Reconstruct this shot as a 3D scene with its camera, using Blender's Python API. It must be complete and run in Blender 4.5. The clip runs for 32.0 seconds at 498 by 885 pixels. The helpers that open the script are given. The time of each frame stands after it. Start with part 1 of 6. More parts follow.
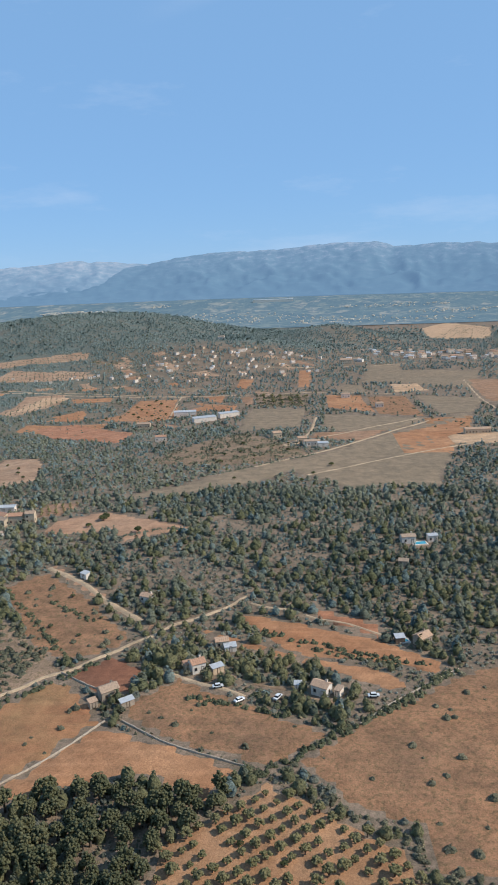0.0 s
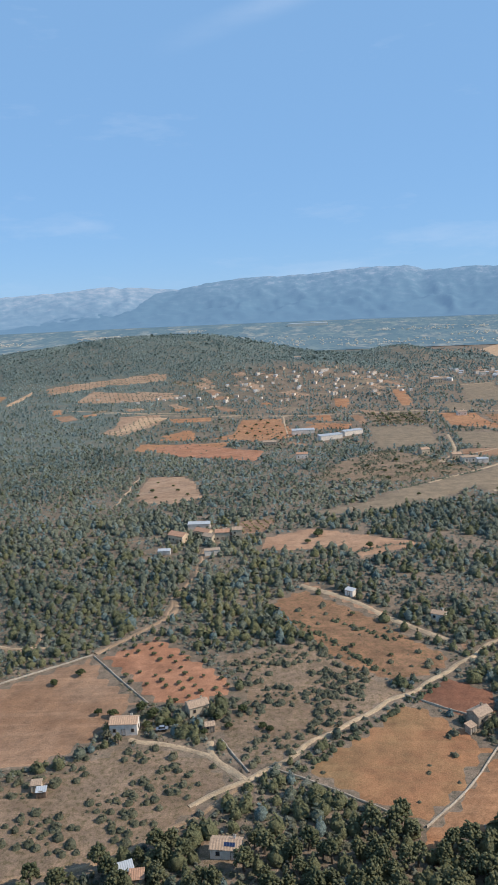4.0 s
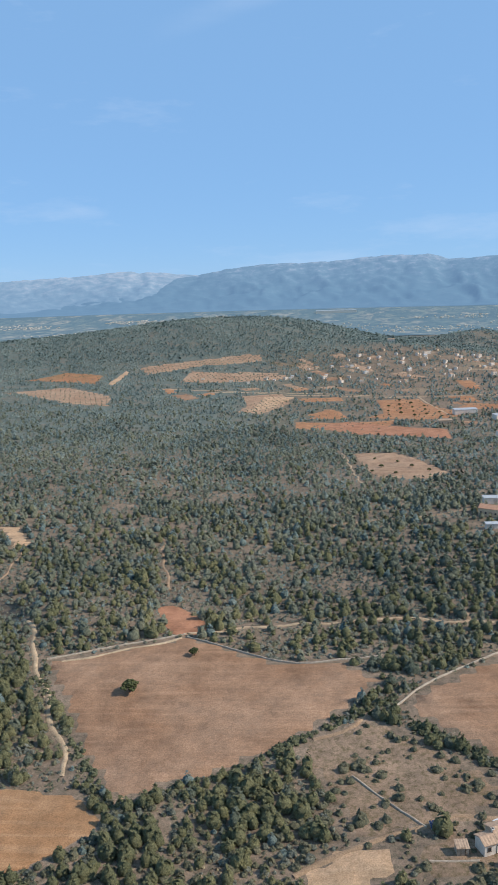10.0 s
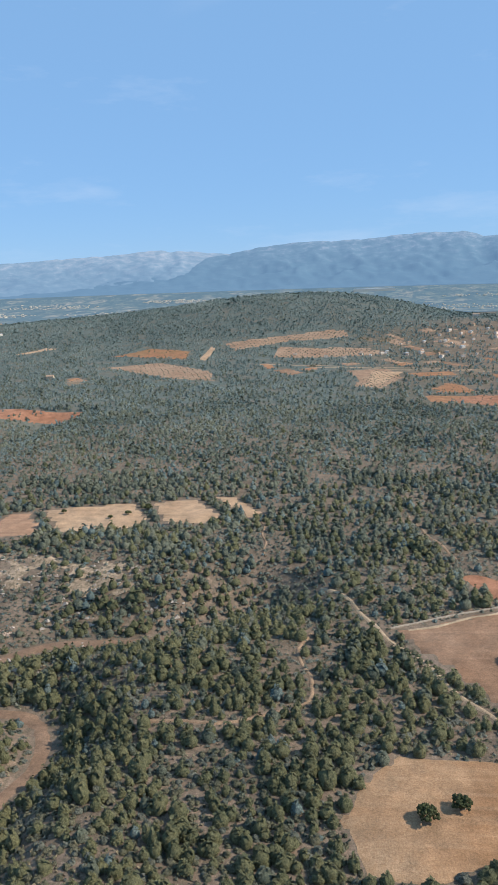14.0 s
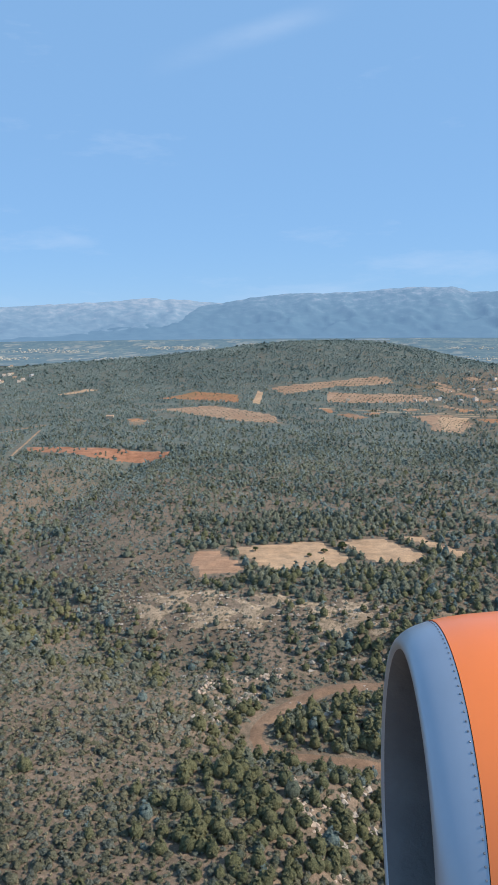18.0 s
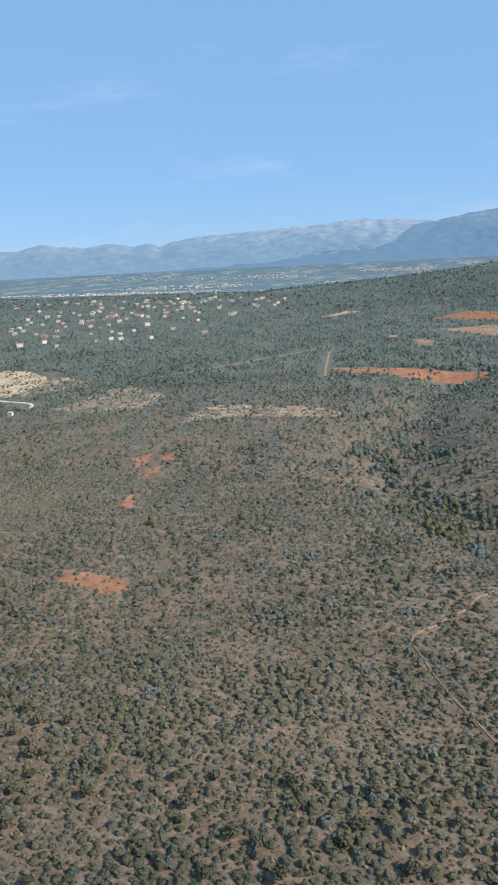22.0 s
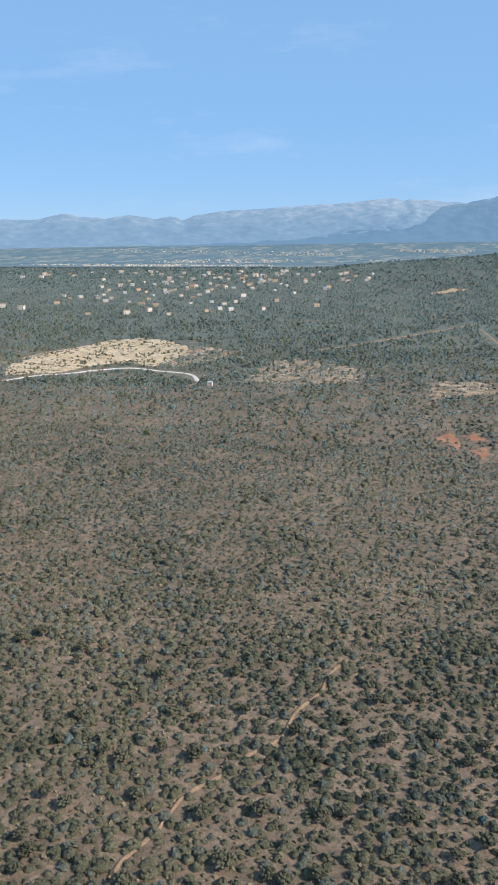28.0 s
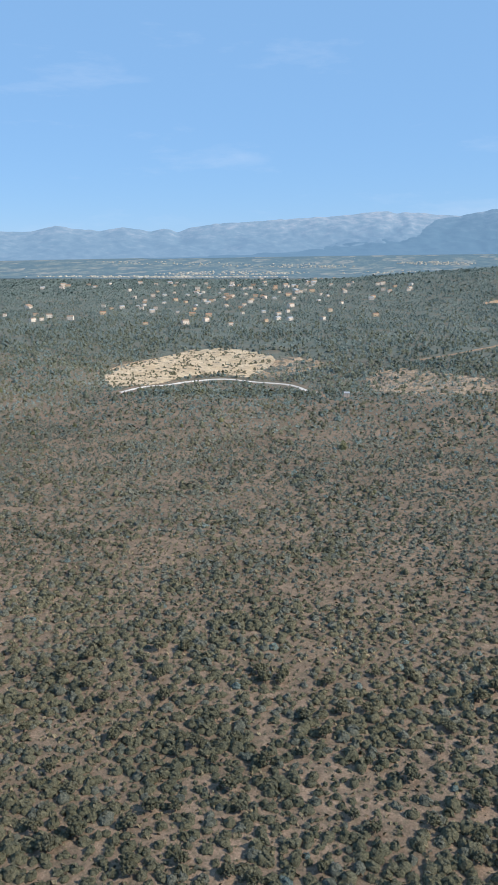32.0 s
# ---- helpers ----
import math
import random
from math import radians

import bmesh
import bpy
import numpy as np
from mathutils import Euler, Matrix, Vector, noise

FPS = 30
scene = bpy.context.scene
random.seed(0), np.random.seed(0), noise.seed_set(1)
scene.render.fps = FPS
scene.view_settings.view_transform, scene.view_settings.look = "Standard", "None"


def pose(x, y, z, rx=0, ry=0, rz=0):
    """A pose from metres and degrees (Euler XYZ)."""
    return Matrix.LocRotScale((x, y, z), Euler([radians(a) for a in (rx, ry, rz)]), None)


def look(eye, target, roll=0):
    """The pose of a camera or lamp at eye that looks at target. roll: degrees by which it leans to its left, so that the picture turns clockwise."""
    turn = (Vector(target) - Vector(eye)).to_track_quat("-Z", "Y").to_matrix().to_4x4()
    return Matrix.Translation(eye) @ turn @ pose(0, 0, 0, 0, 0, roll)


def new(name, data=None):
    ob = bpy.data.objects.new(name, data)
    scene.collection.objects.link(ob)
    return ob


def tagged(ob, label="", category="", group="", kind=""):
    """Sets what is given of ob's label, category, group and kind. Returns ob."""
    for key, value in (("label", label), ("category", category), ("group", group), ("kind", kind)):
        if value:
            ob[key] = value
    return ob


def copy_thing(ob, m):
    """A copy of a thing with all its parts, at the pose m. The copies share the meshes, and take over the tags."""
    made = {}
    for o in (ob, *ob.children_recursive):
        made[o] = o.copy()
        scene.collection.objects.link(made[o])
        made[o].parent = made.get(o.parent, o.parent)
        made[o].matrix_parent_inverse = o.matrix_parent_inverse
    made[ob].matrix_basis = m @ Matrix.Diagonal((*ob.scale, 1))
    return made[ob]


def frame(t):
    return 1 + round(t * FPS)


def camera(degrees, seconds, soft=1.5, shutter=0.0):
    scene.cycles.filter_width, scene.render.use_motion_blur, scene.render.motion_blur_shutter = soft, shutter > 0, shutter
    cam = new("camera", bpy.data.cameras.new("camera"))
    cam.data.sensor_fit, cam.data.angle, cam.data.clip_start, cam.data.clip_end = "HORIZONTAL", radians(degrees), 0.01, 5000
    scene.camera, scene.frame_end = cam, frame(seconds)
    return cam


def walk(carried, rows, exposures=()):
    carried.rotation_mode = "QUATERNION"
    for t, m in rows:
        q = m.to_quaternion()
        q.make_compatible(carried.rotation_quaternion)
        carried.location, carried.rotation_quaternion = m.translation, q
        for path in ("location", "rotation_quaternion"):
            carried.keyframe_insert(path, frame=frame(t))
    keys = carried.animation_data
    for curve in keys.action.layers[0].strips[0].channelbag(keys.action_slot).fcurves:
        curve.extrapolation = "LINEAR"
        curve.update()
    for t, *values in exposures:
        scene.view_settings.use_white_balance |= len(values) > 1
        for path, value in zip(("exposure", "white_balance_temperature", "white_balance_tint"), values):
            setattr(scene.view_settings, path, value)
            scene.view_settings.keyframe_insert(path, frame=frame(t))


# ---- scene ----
cam = camera(37.17, 32.0, soft=1.65)
walk(cam, [
    (0.0, pose(431.37, 0.00, 133.36, 77.347, 2.032, 4.036)),
    (0.5, pose(418.48, 0.71, 132.71, 78.780, 2.249, 4.114)),
    (1.0, pose(405.54, 1.40, 132.06, 79.765, 2.445, 4.280)),
    (1.5, pose(392.56, 2.05, 131.39, 80.109, 2.498, 4.415)),
    (2.0, pose(379.52, 2.68, 130.72, 79.655, 2.527, 4.548)),
    (2.5, pose(366.45, 3.28, 130.04, 79.398, 2.518, 4.678)),
    (3.0, pose(353.33, 3.85, 129.35, 79.334, 2.478, 4.782)),
    (3.5, pose(340.18, 4.39, 128.66, 79.350, 2.469, 4.887)),
    (4.0, pose(326.98, 4.91, 127.96, 79.334, 2.448, 5.021)),
    (4.5, pose(313.74, 5.40, 127.26, 79.356, 2.400, 5.098)),
    (6.5, pose(260.45, 7.10, 124.38, 79.315, 1.402, 3.735)),
    (7.0, pose(247.04, 7.46, 123.65, 79.306, 1.410, 3.320)),
    (7.5, pose(233.61, 7.80, 122.92, 79.030, 1.365, 3.218)),
    (8.0, pose(220.15, 8.11, 122.18, 78.602, 1.349, 3.393)),
    (8.5, pose(206.66, 8.40, 121.43, 78.497, 1.503, 3.871)),
    (9.0, pose(193.14, 8.66, 120.68, 78.507, 1.522, 4.296)),
    (9.5, pose(179.60, 8.90, 119.93, 78.494, 1.616, 4.497)),
    (10.0, pose(166.04, 9.12, 119.18, 78.496, 1.590, 4.604)),
    (10.5, pose(152.46, 9.31, 118.42, 78.443, 1.677, 4.724)),
    (11.0, pose(138.85, 9.48, 117.66, 78.299, 1.739, 4.837)),
    (11.5, pose(125.23, 9.63, 116.90, 77.732, 1.763, 5.000)),
    (12.0, pose(111.60, 9.76, 116.13, 77.332, 1.757, 5.145)),
    (12.5, pose(97.94, 9.86, 115.36, 77.106, 1.759, 5.263)),
    (13.0, pose(84.28, 9.94, 114.59, 77.067, 1.802, 5.389)),
    (13.5, pose(70.60, 10.01, 113.82, 77.105, 1.773, 5.545)),
    (14.0, pose(56.90, 10.05, 113.05, 77.077, 1.797, 5.650)),
    (14.5, pose(43.20, 10.07, 112.28, 77.101, 1.750, 5.806)),
    (15.0, pose(29.50, 10.06, 111.51, 77.068, 1.731, 5.947)),
    (15.5, pose(15.78, 10.04, 110.73, 77.045, 1.736, 6.031)),
    (17.5, pose(-39.12, 9.76, 107.64, 80.393, 0.782, 2.712)),
    (18.0, pose(-52.85, 9.65, 106.87, 80.813, 0.444, 3.703)),
    (18.5, pose(-66.58, 9.51, 106.10, 80.897, 0.309, 4.550)),
    (19.0, pose(-80.30, 9.36, 105.33, 80.421, 0.364, 5.218)),
    (19.5, pose(-94.02, 9.18, 104.56, 80.082, 0.417, 5.795)),
    (20.0, pose(-107.74, 9.00, 103.79, 79.262, 0.577, 7.797)),
    (20.5, pose(-121.44, 8.79, 103.03, 77.591, 0.741, 10.824)),
    (21.0, pose(-135.14, 8.57, 102.27, 76.514, 1.200, 13.363)),
    (21.5, pose(-148.83, 8.33, 101.51, 75.969, 2.113, 16.112)),
    (22.0, pose(-162.50, 8.07, 100.75, 75.581, 2.815, 18.201)),
    (22.5, pose(-176.16, 7.80, 100.00, 75.048, 3.407, 18.649)),
    (23.0, pose(-189.81, 7.51, 99.25, 74.848, 3.266, 18.273)),
    (23.5, pose(-203.44, 7.21, 98.50, 74.768, 3.153, 17.931)),
    (24.0, pose(-217.06, 6.89, 97.76, 74.739, 3.091, 17.734)),
    (24.5, pose(-230.65, 6.56, 97.03, 74.738, 2.588, 17.052)),
    (25.0, pose(-244.23, 6.21, 96.29, 74.652, 1.992, 17.153)),
    (25.5, pose(-257.78, 5.85, 95.56, 74.614, 1.555, 17.777)),
    (26.0, pose(-271.31, 5.48, 94.84, 74.582, 1.205, 18.130)),
    (26.5, pose(-284.82, 5.09, 94.12, 74.599, 0.954, 18.363)),
    (28.5, pose(-338.57, 3.40, 91.31, 73.831, 0.615, 17.655)),
    (29.0, pose(-351.94, 2.95, 90.62, 73.712, 0.379, 16.847)),
    (29.5, pose(-365.26, 2.49, 89.94, 73.648, 0.209, 16.168)),
    (30.0, pose(-378.56, 2.01, 89.26, 73.718, -0.025, 15.718)),
    (30.5, pose(-391.82, 1.52, 88.59, 73.748, -0.144, 15.398)),
    (31.0, pose(-405.04, 1.03, 87.93, 74.012, 0.096, 15.715)),
    (31.5, pose(-418.22, 0.52, 87.28, 74.610, 0.537, 16.056)),
    (32.0, pose(-431.37, 0.00, 86.64, 74.993, 0.775, 16.368)),
], exposures=[(0.0, -0.09, 6150, 10), (3.0, -0.07, 6150, 10), (8.0, -0.03, 6150, 10), (20.0, 0.02, 6150, 10), (24.0, 0.04, 6150, 10), (30.0, 0.06, 6150, 10), (32.0, 0.04, 6150, 10)])

# ---- sky, sun ----
SUN_AZ, SUN_EL = 93.0, 41.0      # degrees clockwise from +y, degrees up
sun = new("sun", bpy.data.lights.new("sun", "SUN"))
sun.data.energy, sun.data.angle, sun.data.color = 4.8, radians(0.6), (1.0, 0.912, 0.795)
_az, _el = radians(SUN_AZ), radians(SUN_EL)
SUN_DIR = Vector((math.sin(_az) * math.cos(_el), math.cos(_az) * math.cos(_el), math.sin(_el)))
sun.matrix_world = look(SUN_DIR * 600, (0, 0, 0))
world = bpy.data.worlds.new("sky")
scene.world = world
world.use_nodes = True
_n, _l = world.node_tree.nodes, world.node_tree.links
_sky = _n.new("ShaderNodeTexSky")
_sky.sky_type, _sky.sun_disc = "NISHITA", False
_sky.sun_elevation, _sky.sun_rotation = _el, _az
_sky.altitude, _sky.air_density, _sky.dust_density, _sky.ozone_density = 1500, 1.0, 0.0, 6.0
_n["Background"].inputs["Strength"].default_value = 0.14
_air = _n.new("ShaderNodeMix")      # light haze evens the blue of the sky
_air.data_type = "RGBA"
_air.inputs[0].default_value = 0.78
_air.inputs[7].default_value = (2.0, 3.6, 5.78, 1)
_l.new(_sky.outputs[0], _air.inputs[6])
_tc, _mp, _ci = _n.new("ShaderNodeTexCoord"), _n.new("ShaderNodeMapping"), _n.new("ShaderNodeTexNoise")
_mp.inputs["Scale"].default_value, _mp.inputs["Rotation"].default_value = (2.2, 1.0, 9.0), (0.25, 0.5, 0.35)
_ci.inputs["Scale"].default_value, _ci.inputs["Detail"].default_value, _ci.inputs["Roughness"].default_value = 1.6, 7, 0.62
_l.new(_tc.outputs["Generated"], _mp.inputs[0])
_l.new(_mp.outputs[0], _ci.inputs["Vector"])
_cr = _n.new("ShaderNodeMapRange")      # thin cirrus
_cr.inputs["From Min"].default_value, _cr.inputs["From Max"].default_value, _cr.inputs["To Max"].default_value = 0.56, 0.80, 0.42
_l.new(_ci.outputs["Fac"], _cr.inputs["Value"])
_cl = _n.new("ShaderNodeMix")
_cl.data_type = "RGBA"
_cl.inputs[7].default_value = (4.6, 5.4, 6.6, 1)
_xyz = _n.new("ShaderNodeSeparateXYZ")
_l.new(_tc.outputs["Generated"], _xyz.inputs[0])


def _sum(how, a, b, c=0.0):
    k = _n.new("ShaderNodeMath")
    k.operation = how
    for sock, v in zip(k.inputs, (a, b, c)):
        if isinstance(v, float):
            sock.default_value = v
        else:
            _l.new(v, sock)
    return k.outputs[0]


# one long feathered streak high above the ridge: run along the bearing, rise over it
_run, _rise = _sum("DIVIDE", _xyz.outputs["X"], _xyz.outputs["Y"]), _sum("DIVIDE", _xyz.outputs["Z"], _xyz.outputs["Y"])
_off = _sum("ABSOLUTE", _sum("ADD", _sum("MULTIPLY_ADD", _run, -0.27, _rise), -0.374), 0.0)
_wide, _long = _n.new("ShaderNodeMapRange"), _n.new("ShaderNodeMapRange")
for _k, _v, _a, _b in ((_wide, _off, 0.022, 0.0), (_long, _sum("ABSOLUTE", _sum("ADD", _run, 0.06), 0.0), 0.15, 0.03)):
    _k.interpolation_type = "SMOOTHSTEP"
    _k.inputs["From Min"].default_value, _k.inputs["From Max"].default_value = _b, _a
    _k.inputs["To Min"].default_value, _k.inputs["To Max"].default_value = 1.0, 0.0
    _l.new(_v, _k.inputs["Value"])
_streak = _sum("MULTIPLY", _sum("MULTIPLY", _wide.outputs[0], _long.outputs[0]), _sum("MULTIPLY", _sum("MULTIPLY", _ci.outputs["Fac"], _ci.outputs["Fac"]), 0.95))
_l.new(_sum("MAXIMUM", _cr.outputs[0], _streak), _cl.inputs[0])
_l.new(_air.outputs[2], _cl.inputs[6])
_l.new(_cl.outputs[2], _n["Background"].inputs["Color"])

# ---- materials ----
MATS = {}


def nodes_of(name):
    m = bpy.data.materials.new(name)
    m.use_nodes = True
    MATS[name] = m
    t = m.node_tree
    return m, t.nodes, t.links, t.nodes["Principled BSDF"]


def position(n, l, scale=1.0, turn=0.0, squash=(1, 1, 1)):
    g = n.new("ShaderNodeNewGeometry")
    mp = n.new("ShaderNodeMapping")
    mp.inputs["Scale"].default_value = [scale * s for s in squash]
    mp.inputs["Rotation"].default_value = (0, 0, radians(turn))
    l.new(g.outputs["Position"], mp.inputs["Vector"])
    return mp.outputs[0]


def noise_of(n, l, vec, scale, detail=4.0, rough=0.6):
    t = n.new("ShaderNodeTexNoise")
    t.inputs["Scale"].default_value, t.inputs["Detail"].default_value, t.inputs["Roughness"].default_value = scale, detail, rough
    l.new(vec, t.inputs["Vector"])
    return t.outputs["Fac"]


def ramp_of(n, l, fac, stops):
    r = n.new("ShaderNodeValToRGB")
    e = r.color_ramp.elements
    while len(e) < len(stops):
        e.new(0.5)
    for k, (p, c) in enumerate(stops):
        e[k].position, e[k].color = p, (*c, 1)
    l.new(fac, r.inputs["Fac"])
    return r.outputs["Color"]


def mixed(n, l, fac, a, b, how="MIX"):
    m = n.new("ShaderNodeMix")
    m.data_type, m.blend_type = "RGBA", how
    for sock, v in ((m.inputs[0], fac), (m.inputs[6], a), (m.inputs[7], b)):
        if isinstance(v, (int, float)):
            sock.default_value = v
        elif isinstance(v, tuple):
            sock.default_value = (*v, 1)
        else:
            l.new(v, sock)
    return m.outputs[2]


def bumped(n, l, p, height, strength, distance):
    b = n.new("ShaderNodeBump")
    b.inputs["Strength"].default_value, b.inputs["Distance"].default_value = strength, distance
    l.new(height, b.inputs["Height"])
    l.new(b.outputs[0], p.inputs["Normal"])


def soil(name, a, b, c, big=0.025, grain=0.9, furrow=0.0, turn=0.0, tufts=None, rows=2.2, floor=False):
    """Bare or stubbled earth: patches of a and b, streaks and tufts of c, ploughed rows."""
    m, n, l, p = nodes_of(name)
    vec = position(n, l)
    patch = ramp_of(n, l, noise_of(n, l, vec, big, 5, 0.62), [(0.36, a), (0.64, b)])
    fine = noise_of(n, l, vec, grain, 8, 0.78)
    col = mixed(n, l, ramp_of(n, l, fine, [(0.45, (0, 0, 0)), (0.72, (0.75, 0.75, 0.75))]), patch, c)
    streak = noise_of(n, l, position(n, l, 1.0, turn, (0.03, 0.5, 0.1)), 1.0, 3, 0.5)
    col = mixed(n, l, ramp_of(n, l, streak, [(0.5, (0, 0, 0)), (0.75, (0.36, 0.36, 0.36))]), col, tuple(min(1, 1.35 * v) for v in b))
    if furrow:
        w = n.new("ShaderNodeTexWave")
        w.inputs["Scale"].default_value, w.inputs["Distortion"].default_value = 0.5 / rows, 1.2
        w.inputs["Detail"].default_value = 2
        l.new(position(n, l, 1.0, turn), w.inputs["Vector"])
        k = n.new("ShaderNodeMath")
        k.operation = "MULTIPLY"
        k.inputs[1].default_value = furrow
        l.new(w.outputs["Fac"], k.inputs[0])
        col = mixed(n, l, k.outputs[0], col, tuple(0.55 * v for v in a))
    if tufts:
        dots = noise_of(n, l, vec, 0.7, 6, 0.8)
        col = mixed(n, l, ramp_of(n, l, dots, [(0.48, (0, 0, 0)), (0.60, (0.85, 0.85, 0.85))]), col, tufts)
    if floor:
        # pale stones and dry stalks lie scattered on the open ground
        chips = noise_of(n, l, vec, 0.55, 8, 0.85)
        col = mixed(n, l, ramp_of(n, l, chips, [(0.53, (0, 0, 0)), (0.66, (0.6, 0.6, 0.6))]), col, (0.365, 0.270, 0.185))
        # undergrowth and needle litter cover the floor of the woods on the hill and beyond the heath
        g = n.new("ShaderNodeSeparateXYZ")
        l.new(vec, g.inputs[0])

        def along(axis, a, b):
            r = n.new("ShaderNodeMapRange")
            r.inputs["From Min"].default_value, r.inputs["From Max"].default_value = a, b
            l.new(g.outputs[axis], r.inputs["Value"])
            return r.outputs[0]

        def both(how, a, b):
            k = n.new("ShaderNodeMath")
            k.operation = how
            l.new(a, k.inputs[0])
            l.new(b, k.inputs[1])
            return k.outputs[0]

        woods = both("MULTIPLY", along("Y", 480, 640), along("X", 270, 170))
        hill = both("MULTIPLY", along("Y", 1150, 1230), along("X", 560, 430))
        thick = ramp_of(n, l, noise_of(n, l, vec, 0.05, 4, 0.6), [(0.40, (0.95, 0.95, 0.95)), (0.64, (0.35, 0.35, 0.35))])
        col = mixed(n, l, both("MULTIPLY", woods, thick), col, (0.150, 0.134, 0.094))
        # close evergreen scrub on the hills and far woodland's floor, its colour paled for haze
        scrub = both("MULTIPLY", along("Y", 560, 700), along("X", 140, 60))
        col = mixed(n, l, both("MULTIPLY", both("MAXIMUM", scrub, hill), thick), col, (0.135, 0.156, 0.130))
    worn = noise_of(n, l, vec, 0.16, 7, 0.7)
    col = mixed(n, l, 1.0, col, ramp_of(n, l, worn, [(0.34, (0.74, 0.76, 0.78)), (0.66, (1.22, 1.20, 1.18))]), "MULTIPLY")
    clods = noise_of(n, l, vec, 2.6, 4, 0.75)
    col = mixed(n, l, 1.0, col, ramp_of(n, l, clods, [(0.34, (0.72, 0.72, 0.72)), (0.66, (1.22, 1.22, 1.22))]), "MULTIPLY")
    l.new(col, p.inputs["Base Color"])
    p.inputs["Roughness"].default_value = 0.95
    p.inputs["Specular IOR Level"].default_value = 0.15
    bumped(n, l, p, fine, 0.8, 0.35)
    return m


soil("ground", (0.190, 0.132, 0.088), (0.280, 0.196, 0.135), (0.132, 0.100, 0.066), 0.03, 0.8, tufts=(0.132, 0.108, 0.070), floor=True)
soil("soil_tan", (0.272, 0.147, 0.080), (0.360, 0.218, 0.132), (0.228, 0.124, 0.068), 0.028, 0.7, 0.05, 62)
soil("soil_brown", (0.258, 0.140, 0.080), (0.365, 0.180, 0.092), (0.200, 0.124, 0.066), 0.03, 0.8, 0.08, 40, (0.150, 0.102, 0.050))
soil("soil_orange", (0.350, 0.158, 0.074), (0.425, 0.222, 0.112), (0.270, 0.128, 0.062), 0.03, 0.8, 0.10, 30)
soil("soil_grove", (0.345, 0.176, 0.086), (0.405, 0.230, 0.124), (0.290, 0.150, 0.074), 0.05, 0.8, 0.05, 38)
soil("soil_red", (0.345, 0.150, 0.078), (0.420, 0.206, 0.116), (0.275, 0.124, 0.066), 0.04, 0.8, 0.08, 25)
soil("soil_maroon", (0.212, 0.092, 0.052), (0.285, 0.132, 0.076), (0.165, 0.076, 0.044), 0.06, 0.8, 0.1, 25)
soil("soil_green", (0.375, 0.165, 0.080), (0.278, 0.166, 0.078), (0.290, 0.140, 0.068), 0.030, 0.7, 0.04, 48)
soil("soil_scrub", (0.245, 0.155, 0.097), (0.305, 0.204, 0.135), (0.160, 0.116, 0.066), 0.03, 0.8, 0, 0, (0.126, 0.096, 0.047))
soil("soil_pale", (0.450, 0.280, 0.158), (0.520, 0.342, 0.205), (0.385, 0.235, 0.126), 0.03, 0.6, 0.06, 20)
soil("soil_pink", (0.375, 0.205, 0.118), (0.425, 0.252, 0.150), (0.310, 0.172, 0.096), 0.03, 0.6)
soil("soil_sand", (0.350, 0.183, 0.086), (0.440, 0.280, 0.158), (0.300, 0.160, 0.076), 0.024, 0.9, 0.05, 65)
soil("soil_grey", (0.228, 0.169, 0.109), (0.266, 0.192, 0.121), (0.194, 0.141, 0.086), 0.012, 0.5, 0.05, 70)
soil("soil_quarry", (0.470, 0.350, 0.215), (0.580, 0.455, 0.305), (0.340, 0.245, 0.145), 0.06, 0.5)
soil("soil_rock", (0.390, 0.268, 0.165), (0.500, 0.360, 0.235), (0.200, 0.142, 0.086), 0.08, 0.45, 0, 0, (0.120, 0.096, 0.056))
soil("soil_terrace", (0.335, 0.200, 0.120), (0.420, 0.275, 0.172), (0.270, 0.160, 0.092), 0.03, 0.6, 0.12, 15)
soil("road_pale", (0.420, 0.295, 0.180), (0.500, 0.362, 0.228), (0.350, 0.232, 0.132), 0.1, 1.2)
soil("road_sand", (0.310, 0.200, 0.118), (0.370, 0.245, 0.150), (0.255, 0.160, 0.092), 0.1, 1.2)
soil("canal_white", (0.58, 0.53, 0.455), (0.68, 0.63, 0.55), (0.48, 0.43, 0.36), 0.1, 0.6)
soil("river_sand", (0.245, 0.147, 0.088), (0.300, 0.190, 0.120), (0.200, 0.120, 0.072), 0.06, 0.9, 0.08, 10)


